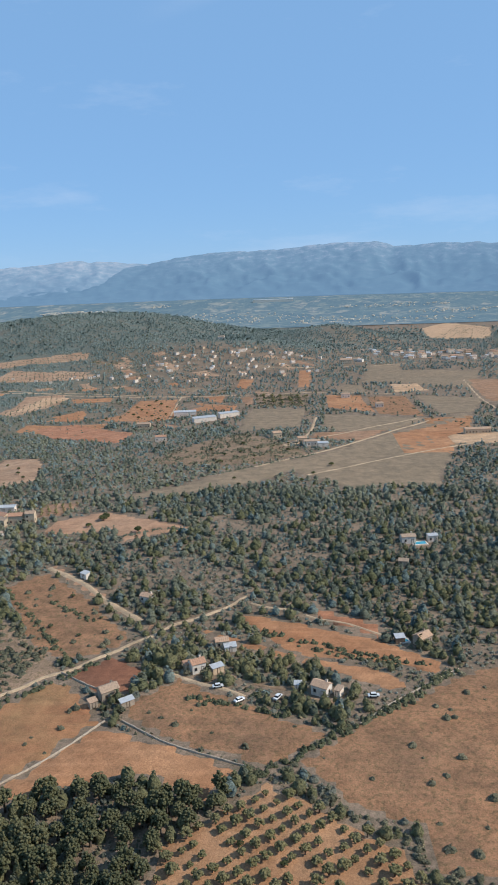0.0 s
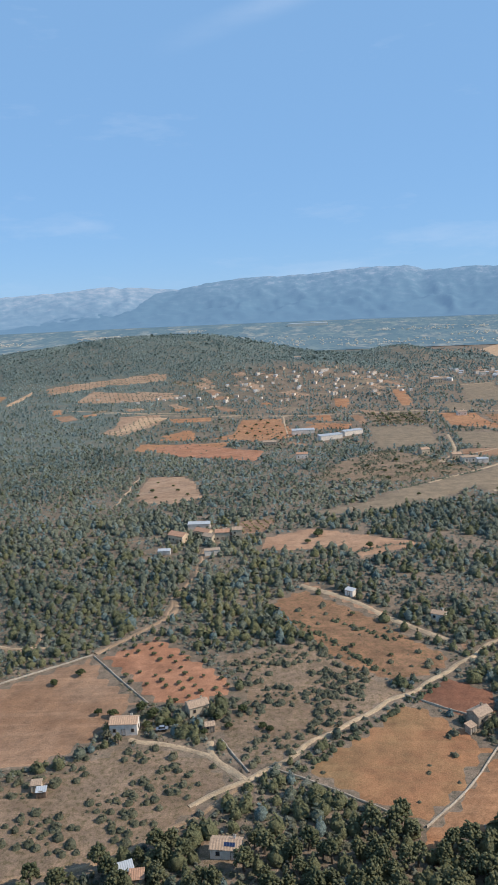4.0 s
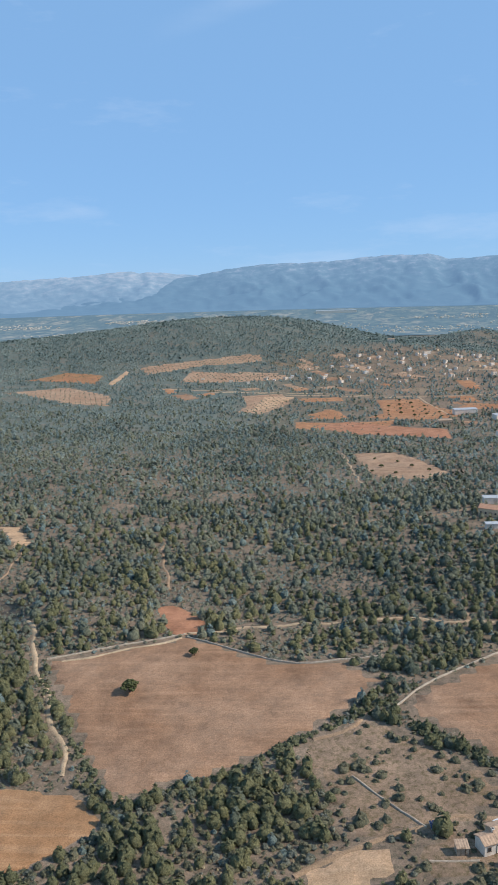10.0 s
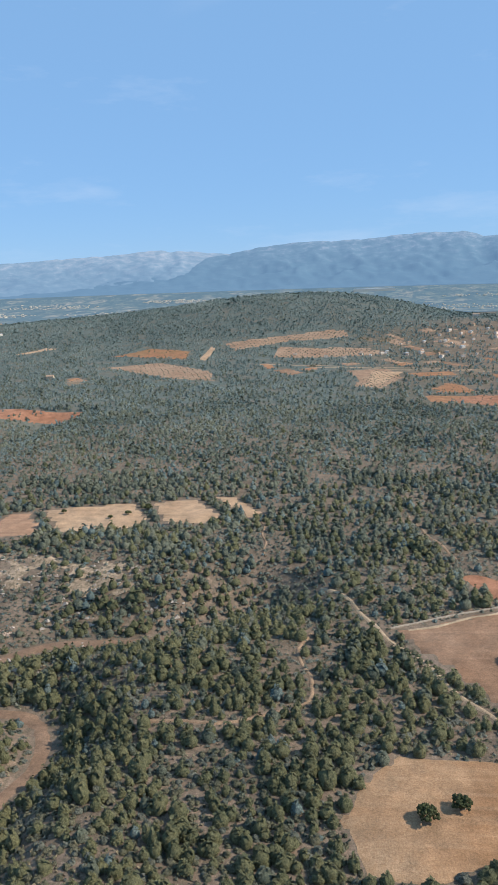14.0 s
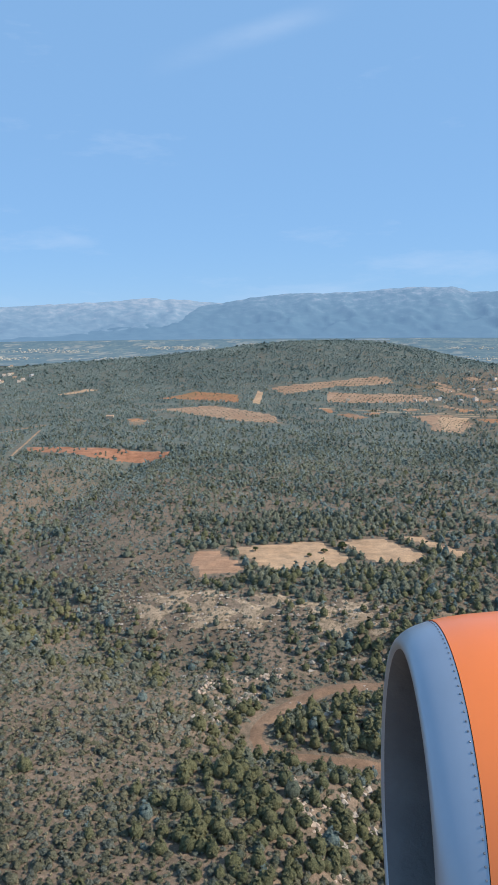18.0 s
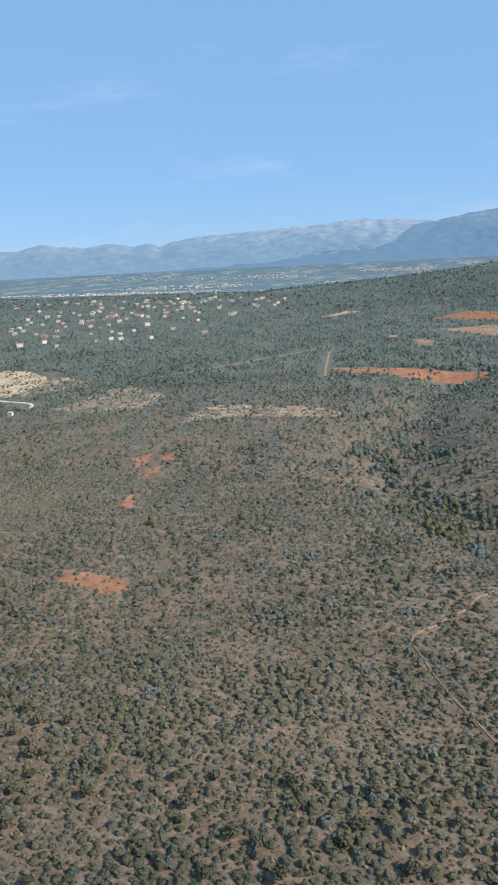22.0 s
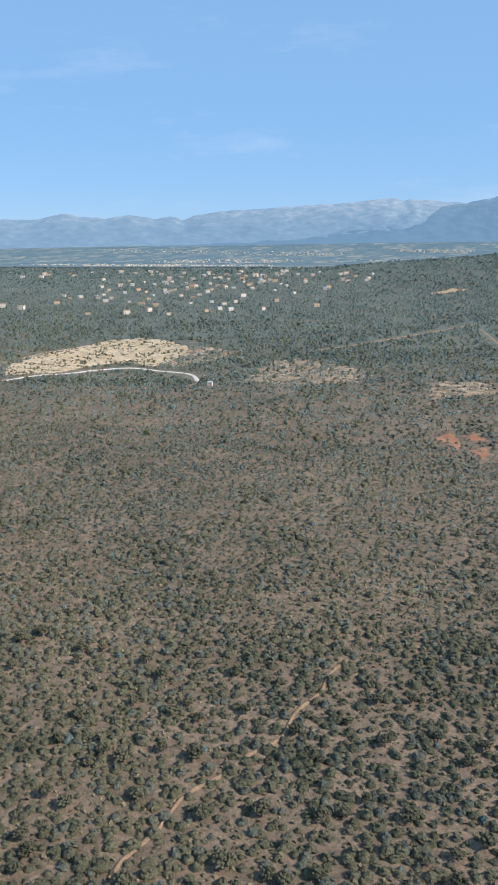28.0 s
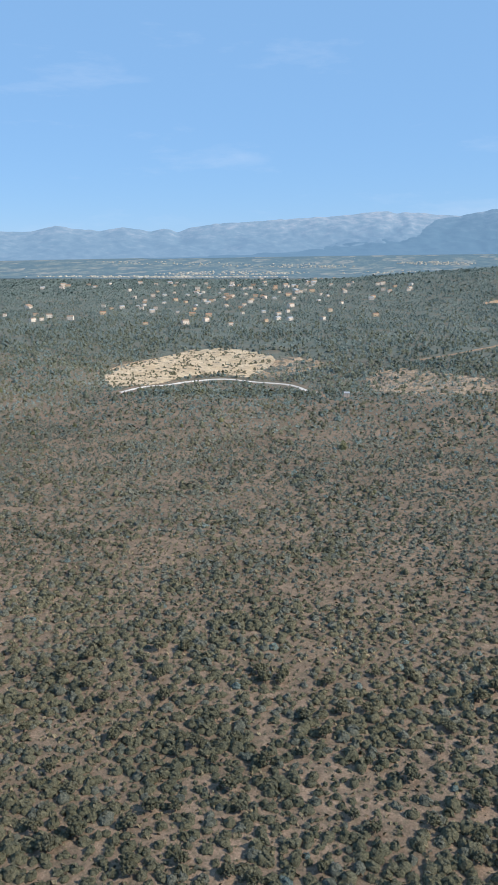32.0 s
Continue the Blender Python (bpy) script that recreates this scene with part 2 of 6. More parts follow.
def foliage(name, stops, patch=0.012):
    """Leaves: plants differ in tone, stands drift in colour, and leaf clusters break up the light."""
    m, n, l, p = nodes_of(name)
    g = n.new("ShaderNodeNewGeometry")
    o = n.new("ShaderNodeObjectInfo")
    vec = position(n, l)

    def times(a, k, b=None):
        t = n.new("ShaderNodeMath")
        t.operation = "MULTIPLY_ADD"
        t.inputs[1].default_value, t.inputs[2].default_value = k, 0.0
        l.new(a, t.inputs[0])
        if b is not None:
            l.new(b, t.inputs[2])
        return t.outputs[0]

    plant = times(noise_of(n, l, vec, 0.34, 2, 0.5), 1.3, times(g.outputs["Random Per Island"], 0.28, times(o.outputs["Random"], 0.45)))
    base = ramp_of(n, l, times(plant, 0.8), stops)
    tone = ramp_of(n, l, noise_of(n, l, vec, patch, 4, 0.6), [(0.32, (0.70, 0.75, 0.74)), (0.68, (1.28, 1.22, 1.12))])
    col = mixed(n, l, 1.0, base, tone, "MULTIPLY")
    leaf = noise_of(n, l, vec, 2.3, 5, 0.78)
    col = mixed(n, l, 1.0, col, ramp_of(n, l, leaf, [(0.32, (0.40, 0.42, 0.42)), (0.50, (0.95, 0.95, 0.95)), (0.68, (1.65, 1.6, 1.5))]), "MULTIPLY")
    l.new(col, p.inputs["Base Color"])
    p.inputs["Roughness"].default_value = 0.85
    p.inputs["Specular IOR Level"].default_value = 0.15
    bumped(n, l, p, leaf, 1.0, 0.6)
    return m


foliage("pine_leaf", [(0.0, (0.070, 0.077, 0.040)), (0.5, (0.109, 0.113, 0.058)), (1.0, (0.164, 0.157, 0.084))])
foliage("wood_leaf", [(0.0, (0.079, 0.094, 0.069)), (0.5, (0.117, 0.130, 0.095)), (1.0, (0.164, 0.171, 0.126))])
# paler and bluer than the other leaves: distance haze put into the colour
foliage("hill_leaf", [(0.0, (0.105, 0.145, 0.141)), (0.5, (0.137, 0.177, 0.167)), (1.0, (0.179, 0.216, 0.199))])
foliage("bush_leaf", [(0.0, (0.077, 0.077, 0.047)), (0.5, (0.115, 0.111, 0.070)), (1.0, (0.173, 0.160, 0.107))])
foliage("heath_leaf", [(0.0, (0.098, 0.103, 0.083)), (0.5, (0.141, 0.145, 0.115)), (1.0, (0.199, 0.197, 0.160))])
foliage("olive_leaf", [(0.0, (0.145, 0.135, 0.060)), (0.5, (0.190, 0.172, 0.080)), (1.0, (0.245, 0.215, 0.110))])
foliage("carob_leaf", [(0.0, (0.050, 0.060, 0.026)), (0.5, (0.070, 0.080, 0.034)), (1.0, (0.095, 0.102, 0.044))])
foliage("hedge_leaf", [(0.0, (0.072, 0.080, 0.046)), (0.5, (0.102, 0.108, 0.062)), (1.0, (0.145, 0.145, 0.086))])
foliage("dry_grass", [(0.0, (0.190, 0.155, 0.095)), (0.5, (0.255, 0.208, 0.130)), (1.0, (0.330, 0.265, 0.175))])


def plain(name, col, rough=0.85, vary=0.18, scale=0.8, metal=0.0, each=0.0, relief=0.3):
    """A painted, plastered or tiled surface, weathered at two scales."""
    m, n, l, p = nodes_of(name)
    vec = position(n, l)
    f = noise_of(n, l, vec, scale, 5, 0.65)
    lo, hi = tuple(v * (1 - vary) for v in col), tuple(min(1, v * (1 + vary)) for v in col)
    out = ramp_of(n, l, f, [(0.3, lo), (0.7, hi)])
    if each:
        o = n.new("ShaderNodeObjectInfo")
        out = mixed(n, l, 1.0, out, ramp_of(n, l, o.outputs["Random"], [(0, (1 - each,) * 3), (1, (1 + each, 1, 1 - each * 0.6))]), "MULTIPLY")
    l.new(out, p.inputs["Base Color"])
    p.inputs["Roughness"].default_value, p.inputs["Metallic"].default_value = rough, metal
    bumped(n, l, p, noise_of(n, l, vec, scale * 6, 4, 0.7), relief, 0.05)
    return m


plain("bark", (0.10, 0.075, 0.055), 0.95, 0.3, 2.0)
plain("plaster_white", (0.74, 0.66, 0.55), each=0.1)
plain("plaster_sand", (0.56, 0.45, 0.31), each=0.12)
plain("stone_wall", (0.36, 0.285, 0.205), vary=0.35, scale=1.6)
plain("tile_roof", (0.36, 0.22, 0.14), vary=0.3, scale=2.0, each=0.15)
plain("tile_pale", (0.40, 0.285, 0.19), vary=0.3, scale=2.0, each=0.15)
plain("tin_roof", (0.46, 0.45, 0.43), 0.55, 0.15, 1.0, 0.15)
plain("dark_glass", (0.03, 0.035, 0.04), 0.15, 0.1)
plain("wood", (0.20, 0.13, 0.08), 0.8, 0.25, 2.0)
plain("pool_water", (0.07, 0.33, 0.42), 0.08, 0.15, 0.5)
plain("limestone", (0.42, 0.365, 0.295), 0.9, 0.35, 0.7, each=0.2)

# ---- the land: heights, ground sheet, mountains ----
def swell(x, y, cx, cy, sx, sy, p=2.0):
    return np.exp(-(np.abs(x - cx) / sx) ** p - (np.abs(y - cy) / sy) ** p)


def ease(v):
    return 1 / (1 + np.exp(-np.clip(v, -40, 40)))


RIVER = [(30, 268), (0, 247), (-20, 245), (-40, 242), (-56, 229), (-65, 214), (-60, 204), (-42, 200), (-31, 198), (-23, 188), (-21, 174), (-26, 161), (-29, 148), (-28, 130), (-26, 40)]
GLEN = [(-45, 246), (-72, 249), (-100, 258), (-131, 270), (-158, 291), (-191, 335), (-210, 385), (-214, 456), (-212, 540), (-195, 640)]


def away(x, y, line):
    """How far places lie from a line of corners."""
    best=1e9
    for (x0, y0), (x1, y1) in zip(line, line[1:]):
        dx, dy = x1 - x0, y1 - y0
        u = np.clip(((x - x0) * dx + (y - y0) * dy) / (dx * dx + dy * dy), 0, 1)
        best = np.minimum(best, (x - x0 - u * dx)**2 + (y - y0 - u * dy)**2)
    return np.sqrt(best)


def hz(x, y):
    x, y = np.asarray(x, float), np.asarray(y, float)
    h = 10 * ease((x - 200) / 45 - np.maximum(0, y - 400) / 150) * ease((1500 - y) / 150)
    h = h + 5 * swell(x, y, 390, 335, 90, 70)
    h = h - 4 * ease((y - 240) / 40) * ease((-150 - x) / 60) * ease((1200 - y) / 150)
    h = h - 7 * swell(x, y, 0, 760, 700, 230) - 20 * swell(x, y, -600, 570, 130, 100)
    # gorge of the dry river and the glen that joins it
    h = h - 14 * np.exp(-(away(x, y, RIVER) / 19)**2.4)
    h = h - 13 * np.exp(-(away(x, y, GLEN) / 32)**2) * (1 - np.exp(-(away(x, y, RIVER) / 22)**2))
    # wooded hill, its shoulders and a second knoll
    h = h + 68 * swell(x, y, 30, 1500, np.where(x > 30, 270, 350), 300, 2.4) + 24 * swell(x, y, 320, 1190, 150, 130)
    h = h + 24 * swell(x, y, -480, 1500, 260, 260) + 32 * swell(x, y, 485, 1450, 95, 110)
    # the far plain, rising to the mountains' foot
    r = np.hypot(x, y)
    return h - 22 * ease((y - 2100) / 150) + 46 * ease((r - 3500) / 170)


def ripple(x, y):
    """Small unevenness of open land."""
    return 0.35 * np.sin(x * 0.071 + 1.3 * np.sin(y * 0.043)) * np.cos(y * 0.057 + 0.9 * np.sin(x * 0.031))


def height(x, y):
    return hz(x, y) + ripple(np.asarray(x, float), np.asarray(y, float))


def raw_mesh(name, verts, tris, mats, sizes=3):
    """A mesh object from arrays of places and of faces with a fixed corner count."""
    me = bpy.data.meshes.new(name)
    v, f = np.ascontiguousarray(verts, np.float32), np.ascontiguousarray(tris, np.int32)
    me.vertices.add(len(v))
    me.vertices.foreach_set("co", v.ravel())
    me.loops.add(f.size)
    me.loops.foreach_set("vertex_index", f.ravel())
    me.polygons.add(len(f))
    me.polygons.foreach_set("loop_start", np.arange(0, f.size, sizes, dtype=np.int32))
    for m in mats if isinstance(mats, (list, tuple)) else [mats]:
        me.materials.append(MATS[m])
    me.update(calc_edges=True)
    return new(name, me)


def sheet(name, xs, ys, high, material, smooth=True):
    gx, gy = np.meshgrid(xs, ys)
    v = np.stack([gx, gy, high(gx, gy)], -1).reshape(-1, 3)
    w = len(xs)
    i = (np.arange(len(ys) - 1)[:, None] * w + np.arange(w - 1)[None]).ravel()
    ob = raw_mesh(name, v, np.stack([i, i + 1, i + w + 1, i + w], -1), material, 4)
    ob.data.polygons.foreach_set("use_smooth", np.full(len(i), smooth))
    return ob


def steps_of(parts):
    out = []
    for a, b, s in parts:
        out.extend(np.arange(a, b, s))
    return np.array(out + [parts[-1][1]], float)


XS = steps_of([(-4800, -1400, 120), (-1400, -820, 20), (-820, 640, 5), (640, 820, 10), (820, 1400, 20), (1400, 4800, 120)])
YS = steps_of([(-1200, -100, 60), (-100, 60, 16), (60, 640, 5), (640, 700, 10), (700, 2200, 14), (2200, 4640, 80)])
ground = tagged(sheet("ground", XS, YS, height, "ground"), "dry beige and brown Mediterranean earth with sparse scrub", "ground", kind="structure")

# far plain, patchwork of fields and groves; air haze is mixed into its colours
m, n, l, p = nodes_of("plain_far")
vo = n.new("ShaderNodeTexVoronoi")
vo.inputs["Scale"].default_value = 1.0
l.new(position(n, l, 1.0, 12, (0.016, 0.007, 0.01)), vo.inputs["Vector"])
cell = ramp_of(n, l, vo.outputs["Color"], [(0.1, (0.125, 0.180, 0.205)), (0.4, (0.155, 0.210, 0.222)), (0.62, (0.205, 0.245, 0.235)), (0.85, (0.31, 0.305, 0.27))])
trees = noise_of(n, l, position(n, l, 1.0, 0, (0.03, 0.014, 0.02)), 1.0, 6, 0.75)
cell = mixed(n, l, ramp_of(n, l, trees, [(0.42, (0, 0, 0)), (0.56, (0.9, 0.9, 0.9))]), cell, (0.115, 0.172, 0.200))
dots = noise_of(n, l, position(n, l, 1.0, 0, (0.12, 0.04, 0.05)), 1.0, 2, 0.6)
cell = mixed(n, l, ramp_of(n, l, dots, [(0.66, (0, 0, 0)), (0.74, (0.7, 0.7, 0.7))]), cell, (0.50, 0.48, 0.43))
l.new(cell, p.inputs["Base Color"])
p.inputs["Roughness"].default_value = 1.0
p.inputs["Specular IOR Level"].default_value = 0.0
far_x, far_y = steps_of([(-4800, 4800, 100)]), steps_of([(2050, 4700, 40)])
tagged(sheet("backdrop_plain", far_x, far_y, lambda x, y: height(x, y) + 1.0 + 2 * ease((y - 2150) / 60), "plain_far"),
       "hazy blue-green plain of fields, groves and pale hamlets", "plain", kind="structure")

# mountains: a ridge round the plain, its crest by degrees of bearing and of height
def mountain_side(name, stops, haze_glow):
    """Bare rock over dark woods; blue tints and emission paint in the distance haze."""
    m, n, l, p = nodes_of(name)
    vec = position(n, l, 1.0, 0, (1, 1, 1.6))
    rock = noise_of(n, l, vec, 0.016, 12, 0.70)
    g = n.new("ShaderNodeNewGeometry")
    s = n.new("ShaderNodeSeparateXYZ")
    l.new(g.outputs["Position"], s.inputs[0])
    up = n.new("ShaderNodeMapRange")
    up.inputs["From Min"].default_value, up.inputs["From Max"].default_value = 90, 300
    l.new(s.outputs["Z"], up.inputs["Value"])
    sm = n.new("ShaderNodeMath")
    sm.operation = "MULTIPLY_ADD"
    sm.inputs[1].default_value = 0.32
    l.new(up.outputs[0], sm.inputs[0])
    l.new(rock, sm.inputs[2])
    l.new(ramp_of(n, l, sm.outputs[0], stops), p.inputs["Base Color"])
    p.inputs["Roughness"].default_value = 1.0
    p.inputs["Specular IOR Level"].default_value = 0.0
    # even blue emission stands in for the air before the ridge
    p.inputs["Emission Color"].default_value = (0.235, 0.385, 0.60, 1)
    p.inputs["Emission Strength"].default_value = haze_glow
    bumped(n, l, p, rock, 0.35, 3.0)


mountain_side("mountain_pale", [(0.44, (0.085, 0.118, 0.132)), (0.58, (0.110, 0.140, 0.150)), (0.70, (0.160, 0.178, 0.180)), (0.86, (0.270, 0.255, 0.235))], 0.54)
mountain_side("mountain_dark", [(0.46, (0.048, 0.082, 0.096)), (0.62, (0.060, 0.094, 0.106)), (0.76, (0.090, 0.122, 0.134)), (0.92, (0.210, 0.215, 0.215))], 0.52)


def cloudy(x, y, seed):
    """Smooth random values from -1 to 1 on a lattice of unit cells."""
    r = np.random.default_rng(seed).uniform(-1, 1, (256, 256))
    i, j = np.floor(x).astype(int), np.floor(y).astype(int)
    u, v = x - i, y - j
    u, v = u * u * (3 - 2 * u), v * v * (3 - 2 * v)
    a, b, c, d = r[i % 256, j % 256], r[(i + 1) % 256, j % 256], r[i % 256, (j + 1) % 256], r[(i + 1) % 256, (j + 1) % 256]
    return (a * (1 - u) + b * u) * (1 - v) + (c * (1 - u) + d * u) * v


def ridge(label, az, el, near, far, seed, material, foot):
    """A mountain chain round the plain; its crest by degrees of bearing and of height."""
    bb, dd = np.meshgrid(np.radians(np.arange(az[0], az[-1] + 0.01, 0.2)), np.linspace(0, 1, 64))
    radius, deg = near + (far - near) * dd, np.degrees(bb)
    crest = 110 + far * np.tan(np.radians(np.interp(deg, az, el)))
    spurs = np.zeros_like(bb)
    for k, (fq, am) in enumerate(((0.22, 1.0), (0.5, 0.7), (1.1, 0.40), (2.4, 0.15), (5.0, 0.05))):
        warp = 0.8 * cloudy(deg * 0.3, dd * 3, seed + k)
        spurs += am * (0.5 - np.abs(cloudy(deg * fq + warp + dd * 1.5, dd * (1.5 + 2.5 * k) + warp, seed + 10 + k)) * 1.6)
    body = dd ** 1.25 + 0.10 * spurs * np.sin(np.pi * np.clip(dd, 0, 1))
    hills = foot * np.exp(-((dd - 0.42) / 0.13) ** 2) * (0.6 + 0.5 * cloudy(deg * 0.16, dd * 0 + 3.3, seed + 21))
    z = 24 + (crest - 24) * np.clip(np.maximum(body, hills + 0.12 * dd), 0, 1)
    jag = sum(a * cloudy(deg * q, dd * 0 + 7.7, seed + 30 + i) for i, (q, a) in enumerate(((0.9, 5.0), (2.3, 3.4), (6.0, 1.8))))
    z = np.where(dd > 0.93, np.maximum(z, crest - 260 * (1 - dd)), z) + jag * ease((dd - 0.8) / 0.04)
    z[0] = -40
    v = np.stack([radius * np.sin(bb), radius * np.cos(bb), z], -1).reshape(-1, 3)
    w = bb.shape[1]
    i = (np.arange(len(dd) - 1)[:, None] * w + np.arange(w - 1)[None]).ravel()
    ob = raw_mesh("backdrop_mountains", v, np.stack([i, i + 1, i + w + 1, i + w], -1), material, 4)
    ob.data.polygons.foreach_set("use_smooth", np.full(len(i), True))
    tagged(ob, label, "mountain range", kind="structure")


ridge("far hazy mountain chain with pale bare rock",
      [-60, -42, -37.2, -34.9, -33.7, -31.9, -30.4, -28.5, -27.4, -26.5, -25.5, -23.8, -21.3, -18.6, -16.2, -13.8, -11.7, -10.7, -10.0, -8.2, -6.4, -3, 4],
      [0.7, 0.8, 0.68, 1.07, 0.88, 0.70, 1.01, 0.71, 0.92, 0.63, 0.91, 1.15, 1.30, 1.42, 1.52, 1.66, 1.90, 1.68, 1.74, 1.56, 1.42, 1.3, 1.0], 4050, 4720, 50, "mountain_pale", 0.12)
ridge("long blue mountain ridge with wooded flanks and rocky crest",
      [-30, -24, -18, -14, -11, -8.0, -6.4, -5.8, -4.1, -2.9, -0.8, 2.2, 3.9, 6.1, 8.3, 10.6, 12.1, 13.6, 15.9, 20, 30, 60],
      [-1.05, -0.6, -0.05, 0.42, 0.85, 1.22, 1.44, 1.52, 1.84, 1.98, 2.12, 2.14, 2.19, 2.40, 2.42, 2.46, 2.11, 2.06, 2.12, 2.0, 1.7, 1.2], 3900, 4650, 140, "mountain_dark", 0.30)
FAR_TOWNS = []
for az, dist, rx, ry, count in ((-10, 3350, 170, 90, 150), (-20, 3300, 240, 110, 90), (-26, 2900, 300, 160, 150), (-4, 3500, 60, 60, 30), (14, 3300, 260, 90, 80), (20, 3000, 260, 120, 80),
                                (3, 2900, 320, 200, 60), (-14, 2700, 220, 160, 50), (9, 2600, 320, 200, 80), (-31, 2350, 300, 90, 150), (-35, 2700, 300, 120, 100), (-28, 3500, 400, 100, 70), (16, 2450, 300, 180, 70)):
    FAR_TOWNS.append((dist * math.sin(radians(az)), dist * math.cos(radians(az)), rx, ry, count))

# ---- fields, tracks and hedges ----
FIELDS = []     # (material, corners) for the planting below
LINES = []      # (half width, corners)
HEDGES = []
SOIL_WORDS = dict(soil_tan="tan stubble field with faint plough lines", soil_brown="brown fallow field with dry grass",
                  soil_orange="orange-red ploughed earth field", soil_red="brick-red bare earth plot", soil_green="reddish field greening with weeds",
                  soil_scrub="grey-brown rough pasture dotted with shrubs", soil_pale="pale sandy cropped field", soil_pink="pinkish bare earth field",
                  soil_sand="light orange sandy field", soil_grey="grey-brown harvested field", soil_quarry="pale cut limestone quarry bank",
                  soil_rock="pale rocky slope between bushes", soil_grove="orange earth under olive trees", soil_maroon="dark red-brown turned earth plot", soil_terrace="pale tan terraced orchard plot")
LIFT = [0.10]


def drape(bm, cell):
    """Cuts the faces of bm along a grid and lays it on the ground."""
    xs, ys = [v.co.x for v in bm.verts], [v.co.y for v in bm.verts]
    for axis, lo, hi in ((0, min(xs), max(xs)), (1, min(ys), max(ys))):
        k = math.ceil(lo / cell) * cell
        while k < hi:
            co, no = [0, 0, 0], [0, 0, 0]
            co[axis], no[axis] = k, 1
            bmesh.ops.bisect_plane(bm, geom=bm.verts[:] + bm.edges[:] + bm.faces[:], plane_co=co, plane_no=no)
            k += cell
    bmesh.ops.triangulate(bm, faces=bm.faces[:])
    LIFT[0] = 0.10 + (LIFT[0] - 0.10 + 0.013) % 0.14
    vs = bm.verts[:]
    zs = height(np.array([v.co.x for v in vs]), np.array([v.co.y for v in vs]))
    for v, z in zip(vs, zs):
        v.co.z = float(z) + LIFT[0]


def ragged(corners, step=7.0, wobble=0.8):
    """The outline with extra corners that stray a little."""
    out = []
    for (x0, y0), (x1, y1) in zip(corners, corners[1:] + corners[:1]):
        d = math.hypot(x1 - x0, y1 - y0)
        k = max(1, int(d / step))
        for j in range(k):
            u = j / k
            s = 0 if j == 0 else wobble * min(1.0, d / 40 if wobble < 1 else 1.0) * (1 + d / 150)
            out.append((x0 + (x1 - x0) * u + random.uniform(-s, s), y0 + (y1 - y0) * u + random.uniform(-s, s)))
    return out


def field(material, corners, stray=0.8):
    bm = bmesh.new()
    outline = corners if stray < 1 else [tuple(c) for c in smooth_line(corners + corners[:1], 2.5)[:-1]]
    bm.faces.new([bm.verts.new((x, y, 0)) for x, y in ragged(outline, 7.0 if stray < 1 else 1.2, stray if stray < 1 else 0.45)])
    span = max(max(c[0] for c in corners) - min(c[0] for c in corners), max(c[1] for c in corners) - min(c[1] for c in corners))
    patchy = material in ("soil_rock", "soil_quarry")
    drape(bm, 2.5 if stray > 1 and span < 60 else 3.0 if patchy else 5.0 if span < 150 else 10.0)
    for v in bm.verts if patchy else ():      # bare rock shows in patches, earth covers the rest
        x, y = v.co.x, v.co.y
        v.co.z += 0.6 * math.sin(x * 0.31 + 2.1 * math.sin(y * 0.19)) * math.cos(y * 0.37 + 1.7 * math.sin(x * 0.17)) + (0.22 if material == "soil_quarry" else -0.12)
    for v in bm.verts:
        if v.is_boundary:
            v.co.z -= 0.32 if stray < 1 else 0.8 * LIFT[0]
    for f in bm.faces:
        if f.normal.z < 0:
            f.normal_flip()
        f.smooth = True
    me = bpy.data.meshes.new("field")
    bm.to_mesh(me)
    bm.free()
    me.materials.append(MATS[material])
    FIELDS.append((material, np.array(corners, float)))
    return tagged(new("field", me), SOIL_WORDS[material], "field", kind="structure")


def smooth_line(corners, step=3.0):
    """A rounded line through the corners."""
    p = [Vector(c) for c in corners]
    p = [2 * p[0] - p[1]] + p + [2 * p[-1] - p[-2]]
    out = []
    for a, b, c, d in zip(p, p[1:], p[2:], p[3:]):
        k = max(2, int((c - b).length / step))
        for j in range(k):
            t = j / k
            out.append(0.5 * (2 * b + (c - a) * t + (2 * a - 5 * b + 4 * c - d) * t * t + (3 * b - a - 3 * c + d) * t ** 3))
    return out + [p[-2]]


def track(width, material, corners):
    line = smooth_line(corners)
    if width < 2.6:
        line = [c + Vector((0.7 * math.sin(c.y * 0.35 + c.x * 0.2), 0.7 * math.cos(c.x * 0.31))) for c in line]
    v, f = [], []
    for k, c in enumerate(line):
        d = (line[min(k + 1, len(line) - 1)] - line[max(k - 1, 0)]).normalized()
        s = Vector((-d.y, d.x))
        h = width / 2 * random.uniform(0.82, 1.12)
        for u in (-1, -0.4, 0.4, 1):
            q = c + s * h * u
            v.append((q.x, q.y, float(height(q.x, q.y)) + 0.30 - (0.45 if abs(u) == 1 else 0)))
        if k:
            for j in range(3):
                a = 4 * (k - 1) + j
                f.append((a, a + 4, a + 5, a + 1))
    ob = raw_mesh("road" if width > 2.9 else "track", np.array(v), np.array(f), material, 4)
    LINES.append((width / 2, np.array([tuple(c) for c in line])))
    words = {"road_pale": "pale unpaved farm road", "road_sand": "narrow sandy dirt track", "canal_white": "pale concrete road below a quarry bank", "river_sand": "winding brown dry river bed"}[material]
    return tagged(ob, words, "track", kind="structure")


def hedge(corners):
    HEDGES.append(np.array([tuple(c) for c in smooth_line(corners, 1.0)]))


